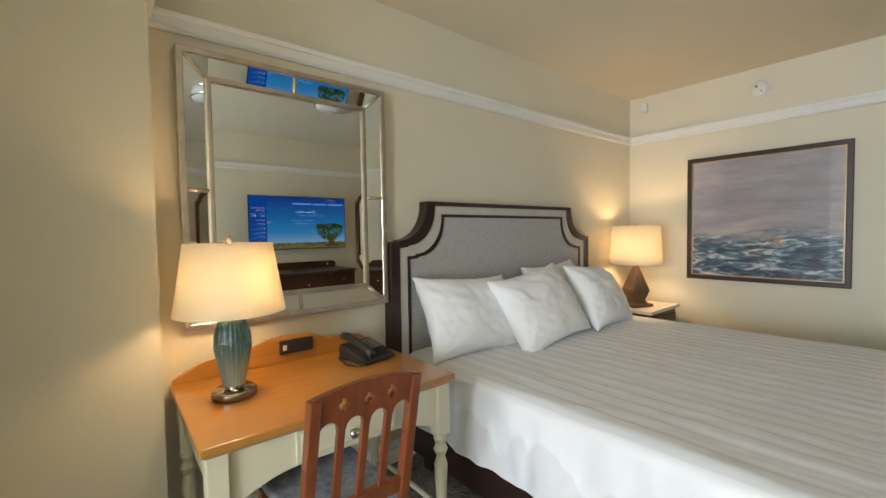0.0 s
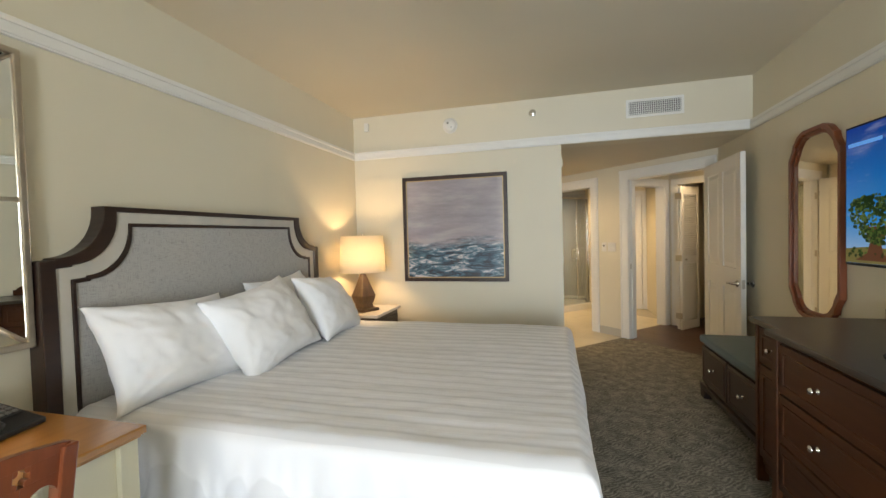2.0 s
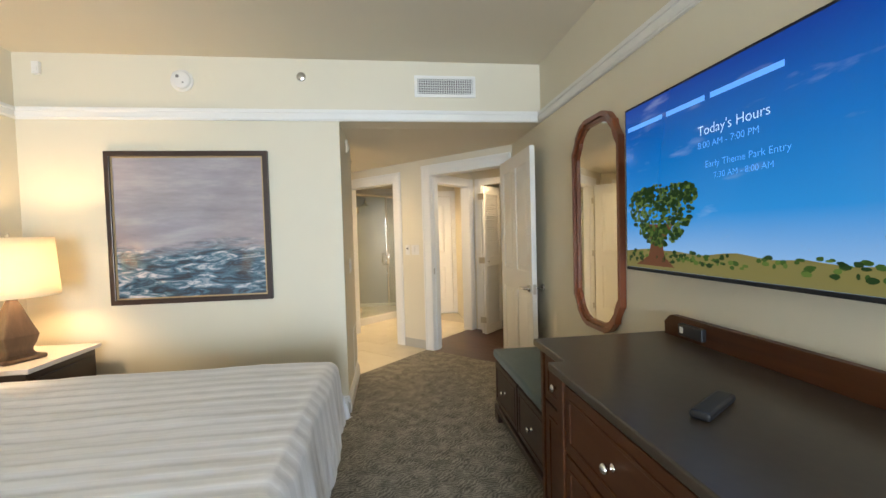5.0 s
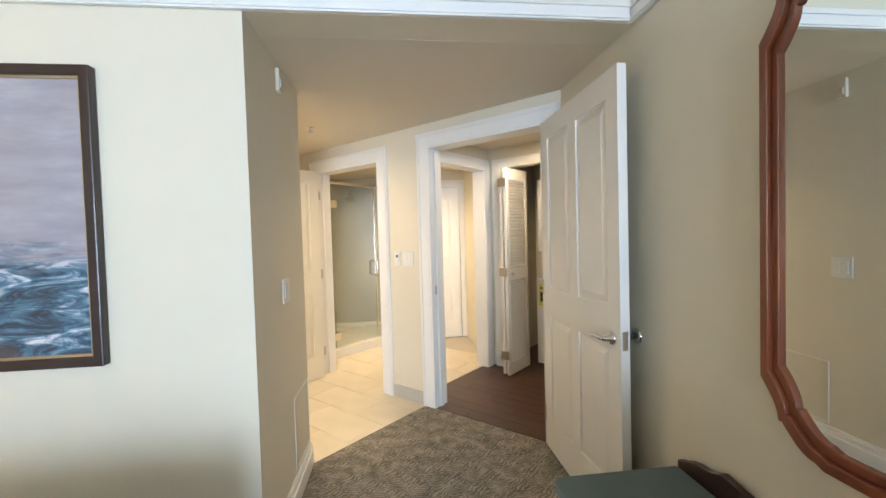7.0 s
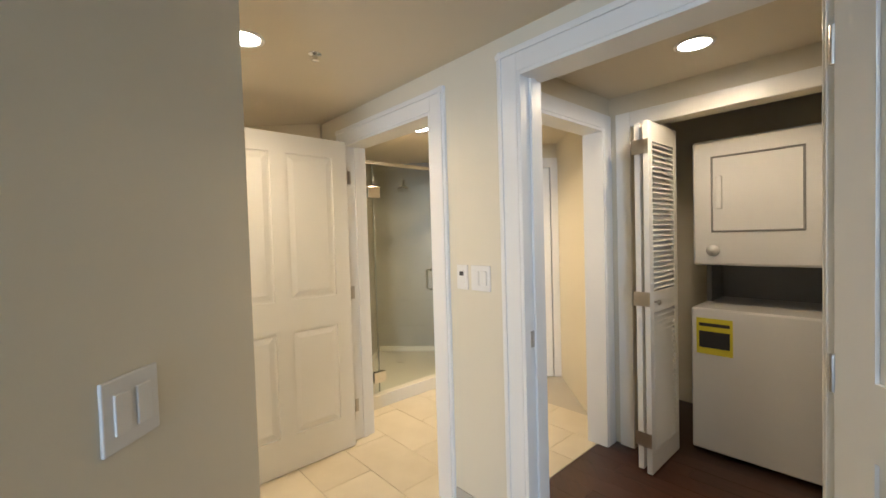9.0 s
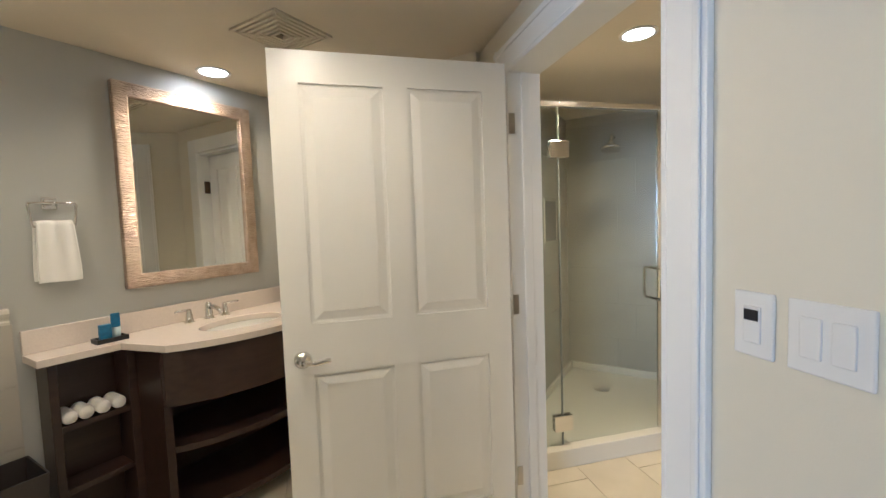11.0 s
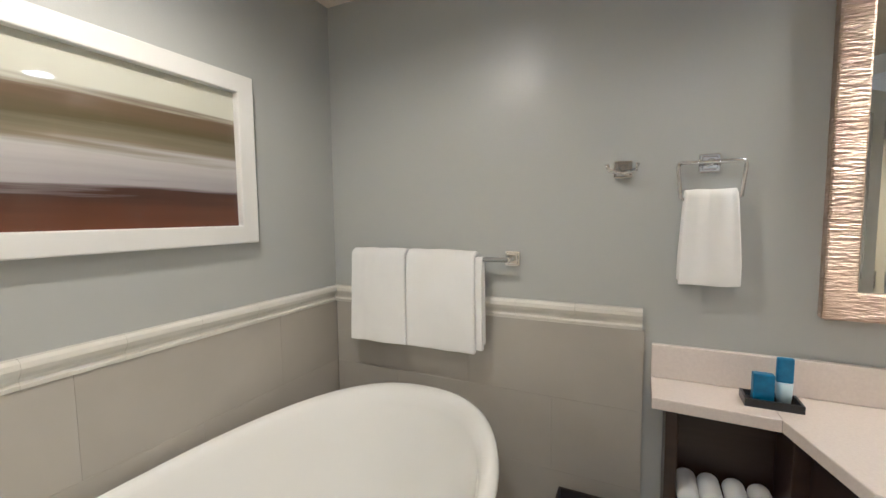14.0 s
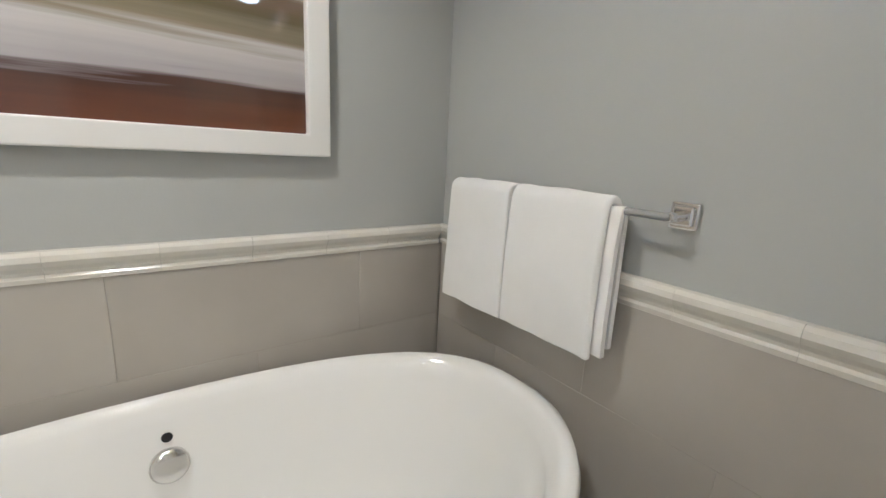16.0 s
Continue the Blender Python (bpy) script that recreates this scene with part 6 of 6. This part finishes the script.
tagged(mesh("soap_box", bm, BLUE, None, bevel=0.003), "small blue soap box standing on the tray", "soap box")
tu = base("lotion_tube", pose(5.955, 1.715, ZC + 0.0065), "blue and white lotion tube standing on its cap", "tube")
bm = bmesh.new()
spin(bm, [(0.015, 0), (0.017, 0.018), (0.018, 0.05)], 16)
mesh("body", bm, PALEBLUE, tu, smooth=True)
bm = boxes((-0.018, -0.006, 0.05, 0.018, 0.006, 0.115))
mesh("tip", bm, BLUE, tu, bevel=0.004)


def roll(x):
    bm = bmesh.new()
    n = 20
    spin(bm, [(0.020, 0), (0.027, 0.006), (0.028, 0.05), (0.028, 0.10), (0.024, 0.112)], n)
    for v in bm.verts:
        v.co.x *= 1 + 0.06 * noise.noise((v.co.y * 60, x, v.co.z * 30))
    ob = mesh("rolled_towel", bm, TOWEL, None, smooth=True, at=pose(x, 1.765, 0.629, 90))
    tagged(ob, "small white rolled towel on the vanity shelf", "towel", "rolled towels")


for x in (5.75, 5.806, 5.866, 5.924):
    roll(x)
wb = base("waste_bin", pose(5.515, 1.635, 0), "dark square tapered waste bin on the floor", "waste bin")
bm = bmesh.new()
ra, rb, h = 0.085, 0.122, 0.50
levels = [(ra, 0.0), (rb, h), (rb - 0.008, h), (ra - 0.008, 0.008)]
vs = [[bm.verts.new((sx * r, sy * r, z)) for sx, sy in ((-1, -1), (1, -1), (1, 1), (-1, 1))] for r, z in levels]
for a, c in zip(vs, vs[1:]):
    for i in range(4):
        bm.faces.new((a[i], a[(i + 1) % 4], c[(i + 1) % 4], c[i]))
bm.faces.new(vs[0][::-1])
bm.faces.new(vs[-1])
mesh("body", bm, plain("dark_bin", (0.035, 0.03, 0.03), 0.45), wb, bevel=0.002)
CHAMPAGNE = surface("champagne_leaf", (0.46, 0.35, 0.26), (0.64, 0.52, 0.41), 0.30, 0.85, scale=18, fine=9, relief=1.0, fine_stretch=(3.0, 3.0, 18.0), dist=0.010)
vm = base("vanity_mirror", pose(6.39, BN, 1.62), "rectangular mirror in a rippled champagne frame", "mirror")
mesh("frame", turned_frame(rect(-0.355, -0.50, 0.355, 0.50), rect(-0.288, -0.430, 0.288, 0.430), -0.001, -0.035), CHAMPAGNE, vm, bevel=0.006)
mesh("mirror_pane", boxes((-0.289, -0.016, -0.431, 0.289, -0.006, 0.431)), MIRROR, vm)
mg = base("magnifying_mirror", pose(7.05, 1.60, 1.44), "round chrome magnifying mirror on a folding arm", "mirror")
bm = bmesh.new()
tube(bm, [(0, 0, -0.03), (-0.03, 0.0, -0.03), (-0.05, -0.02, -0.03), (-0.05, -0.02, 0.0)], 0.008)
spin(bm, [(0.03, -0.005), (0.03, 0.005)], 16, (-0.01, 0, -0.03))
mesh("arm", bm, CHROME, mg, smooth=True)
bm = bmesh.new()
spin(bm, [(0.09, 0), (0.095, 0.006), (0.09, 0.014), (0.083, 0.010)], 32)
mesh("disc", bm, MIRROR, mg, smooth=True, at=pose(-0.06, -0.03, 0.09, 90, 0, -60))
tx = base("tissue_box", pose(6.93, 1.66, ZC), "black tissue box cover on the counter", "tissue box")
mesh("cover", boxes((-0.065, -0.065, 0, 0.065, 0.065, 0.13)), BLACK, tx, bevel=0.004)
bm = bmesh.new()
spin(bm, [(0.030, 0.128), (0.022, 0.15), (0.030, 0.17), (0.005, 0.185)], 9)
mesh("tissue", bm, LINEN, tx, smooth=True)
ev = base("exhaust_vent", pose(6.37, 0.96, LOW), "square ceiling exhaust vent with stepped louvres", "vent")
bm = bmesh.new()
for k in range(6):
    r = 0.15 - k * 0.023
    z = -0.004 - k * 0.0018
    for sx0, sy0, sx1, sy1 in ((-r, -r, r, -r + 0.013), (-r, r - 0.013, r, r), (-r, -r + 0.0132, -r + 0.013, r - 0.0132), (r - 0.013, -r + 0.0132, r, r - 0.0132)):
        box(bm, sx0, sy0, z - 0.006, sx1, sy1, -0.0012)
mesh("louvre", bm, CEILING, ev)
# No opening above: a black sheet gives the dark between the louvres.
mesh("duct_shade", boxes((-0.15, -0.15, -0.001, 0.15, 0.15, -0.0003)), BLACK, ev)

# ---- tiles and planks ----


def inside(poly, x, y):
    c = False
    for i in range(len(poly)):
        (x0, y0), (x1, y1) = poly[i], poly[i - 1]
        if (y0 > y) != (y1 > y) and x < (x1 - x0) * (y - y0) / (y1 - y0) + x0:
            c = not c
    return c


def slab_mesh(name, w, d, h, mat, b=0.002):
    """A bevelled slab centred on its origin, top at z = h."""
    bm = bmesh.new()
    lo = [bm.verts.new((sx * w / 2, sy * d / 2, 0)) for sx, sy in ((-1, -1), (1, -1), (1, 1), (-1, 1))]
    mi = [bm.verts.new((sx * w / 2, sy * d / 2, h - b)) for sx, sy in ((-1, -1), (1, -1), (1, 1), (-1, 1))]
    hi = [bm.verts.new((sx * (w / 2 - b), sy * (d / 2 - b), h)) for sx, sy in ((-1, -1), (1, -1), (1, 1), (-1, 1))]
    for a, c in ((lo, mi), (mi, hi)):
        for i in range(4):
            bm.faces.new((a[i], a[(i + 1) % 4], c[(i + 1) % 4], c[i]))
    bm.faces.new(hi)
    me = bpy.data.meshes.new(name)
    bm.to_mesh(me)
    bm.free()
    me.materials.append(mat)
    return me


def lay(name, me, parent, m):
    ob = new(name, me)
    ob.parent = parent
    ob.matrix_world = m
    return ob


# floor tiles run along the diagonal wall, each row set off by half a tile
zone = [(4.45, 0.0), (5.13, -0.056), P(1.174, 0.0), P(1.34, 0.0), P(1.34, 1.2), (8.08, -1.58), (8.08, -0.6), P(2.85, 1.4), P(2.85, 0.0), (7.05, 0.36), (7.05, 1.80), (4.45, 1.80)]


def clipped(poly_pts, zone_edges):
    """A convex tile cut by half-planes (point, inward normal)."""
    out = poly_pts
    for (px, py), (nx, ny) in zone_edges:
        res = []
        for i in range(len(out)):
            a, c = out[i], out[(i + 1) % len(out)]
            da, dc = (a[0] - px) * nx + (a[1] - py) * ny, (c[0] - px) * nx + (c[1] - py) * ny
            if da >= 0:
                res.append(a)
            if (da >= 0) != (dc >= 0):
                s = da / (da - dc)
                res.append((a[0] + (c[0] - a[0]) * s, a[1] + (c[1] - a[1]) * s))
        out = res
        if len(out) < 3:
            return []
    return out


full = slab_mesh("tile", 0.607, 0.309, 0.0045, FLOORTILE)
for r in range(-8, 6):
    d0 = 0.172 - 0.3125 - 0.3125 + r * 0.3125
    for k in range(-4, 6):
        u0 = 1.52 + k * 0.61 + (0.305 if r % 2 else 0.0)
        q = [P(u0 + a, d0 + c) for a, c in ((0.0015, 0.0015), (0.6085, 0.0015), (0.6085, 0.311), (0.0015, 0.311))]
        n_in = sum(inside(zone, *p) for p in q)
        if n_in == 4 and u0 > 1.19:
            lay("tile", full, TILE_FLOOR, pose(*P(u0 + 0.305, d0 + 0.15625), -0.0035, 0, 0, 45))
        elif n_in or inside(zone, *P(u0 + 0.305, d0 + 0.156)):
            edges = [(P(1.174, 0), (R2, R2))] if d0 < 0 else [(P(1.34, 0), (R2, R2))]
            edges += [((0, 1.797), (0, -1)), ((4.455, 0), (1, 0))]
            if P(u0 + 0.305, d0 + 0.156)[1] > 0.45:
                edges.append(((7.048, 0), (-1, 0)))
            cut = clipped(q, edges)
            if len(cut) >= 3:
                bm = bmesh.new()
                prism(bm, cut, -0.0035, 0.001)
                mesh("tile", bm, FLOORTILE, TILE_FLOOR)
pl = slab_mesh("plank", 0.90, 0.118, 0.0045, PLANK, 0.0012)
for r in range(11):
    for k in range(-2, 3):
        u0 = -1.3 + (k + 2) * 0.902 + 0.31 * ((r * 7) % 3) - 0.6
        if u0 + 0.9 < 1.336 and u0 > -1.6:
            lay("plank", pl, WOOD_FLOOR, pose(*P(u0 + 0.45, 0.064 + r * 0.12), -0.0035, 0, 0, 45))
        elif u0 < 1.25 and u0 > -1.6:
            bm = bmesh.new()
            diag(bm, u0, 1.335, 0.064 + r * 0.12 - 0.059, 0.064 + r * 0.12 + 0.059, -0.0035, 0.001)
            mesh("plank", bm, PLANK, WOOD_FLOOR)

# wainscot in the bathroom: large tiles under a glazed border
ws_w = setting("wainscot_west", boxes((4.4505, 0.025, 0, 4.453, 1.797, 1.04)), GROUT, "beige wall tiles under a glazed border")
ws_n = setting("wainscot_north", boxes((4.455, 1.795, 0, 5.635, 1.7995, 1.04)), GROUT, "beige wall tiles under a glazed border")
ROWZ = [0.02, 0.275, 0.53, 0.785, 1.04]
for z0, z1 in zip(ROWZ, ROWZ[1:]):
    off = 0.3 if ROWZ.index(z0) % 2 else 0.0
    y = 1.79 - 0.6 - off
    ys = [1.785]
    while ys[-1] > 0.03:
        ys.append(max(ys[-1] - (0.6 if len(ys) > 1 or not off else 0.3), 0.03))
    for a, c in zip(ys, ys[1:]):
        mesh("tile", boxes((4.4532, c + 0.0003, z0 + 0.0003, 4.459, a - 0.0003, z1 - 0.0003)), WALLTILE, ws_w, bevel=0.0003, segments=1)
    xs = [4.462]
    while xs[-1] < 5.63:
        xs.append(min(xs[-1] + (0.6 if len(xs) > 1 or off else 0.3), 5.635))
    for a, c in zip(xs, xs[1:]):
        mesh("tile", boxes((a + 0.0003, 1.789, z0 + 0.0003, c - 0.0003, 1.7948, z1 - 0.0003)), WALLTILE, ws_n, bevel=0.0003, segments=1)


def border_piece(length):
    """A glazed moulding: a bead above a cove, along x, back at y = 0."""
    prof = [(0.0, 0.0), (-0.012, 0.0), (-0.014, 0.010), (-0.009, 0.016), (-0.012, 0.024), (-0.020, 0.034), (-0.026, 0.046), (-0.024, 0.058), (-0.014, 0.065), (0.0, 0.066)]
    bm = bmesh.new()
    a = [bm.verts.new((0.0002, y, z)) for y, z in prof]
    c = [bm.verts.new((length - 0.0002, y, z)) for y, z in prof]
    bm.faces.new(a)
    bm.faces.new(c[::-1])
    for i in range(len(prof)):
        j = (i + 1) % len(prof)
        bm.faces.new((a[i], c[i], c[j], a[j]))
    bmesh.ops.recalc_face_normals(bm, faces=bm.faces)
    me = bpy.data.meshes.new("border_tile")
    bm.to_mesh(me)
    bm.free()
    me.materials.append(BORDERTILE)
    return me


bp_me = border_piece(0.196)
for k in range(6):
    lay("border_tile", bp_me, ws_n, pose(4.452 + k * 0.1962, 1.7995, 1.0405))
for k in range(9):
    lay("border_tile", bp_me, ws_w, pose(4.4505, 1.775 - (k + 1) * 0.1962, 1.0405, 0, 0, 90))

# shower wall tiles
sw_n = setting("shower_tiling_north", boxes((7.20, 0.376, 0.055, 8.83, 0.3798, LOW - 0.01)), GROUT, "grey shower tiles in long rows")
sw_e = setting("shower_tiling_east", boxes((8.826, -0.62, 0.055, 8.8298, 0.375, LOW - 0.01)), GROUT, "grey shower tiles in long rows")
tn, te, th_ = (slab_mesh("tile", w, 0.2990, 0.009, SHOWERTILE, 0.0006) for w in (0.599, 0.549, 0.274))
for r in range(7):
    z = 0.055 + 0.30 * r + 0.15
    for k in range(3):
        x = 7.20 + (0.15 if r % 2 else 0.0) - 0.07 + 0.6 * k + 0.3
        if x + 0.3 < 8.83 and x - 0.3 > 7.15:
            lay("tile", tn, sw_n, pose(x, 0.3758, z, 90))
    for me, y in (((te, -0.450), (te, 0.100)) if r % 2 else ((te, -0.312), (te, 0.238))):
        lay("tile", me, sw_e, pose(8.8258, y, z, 90, 0, -90))
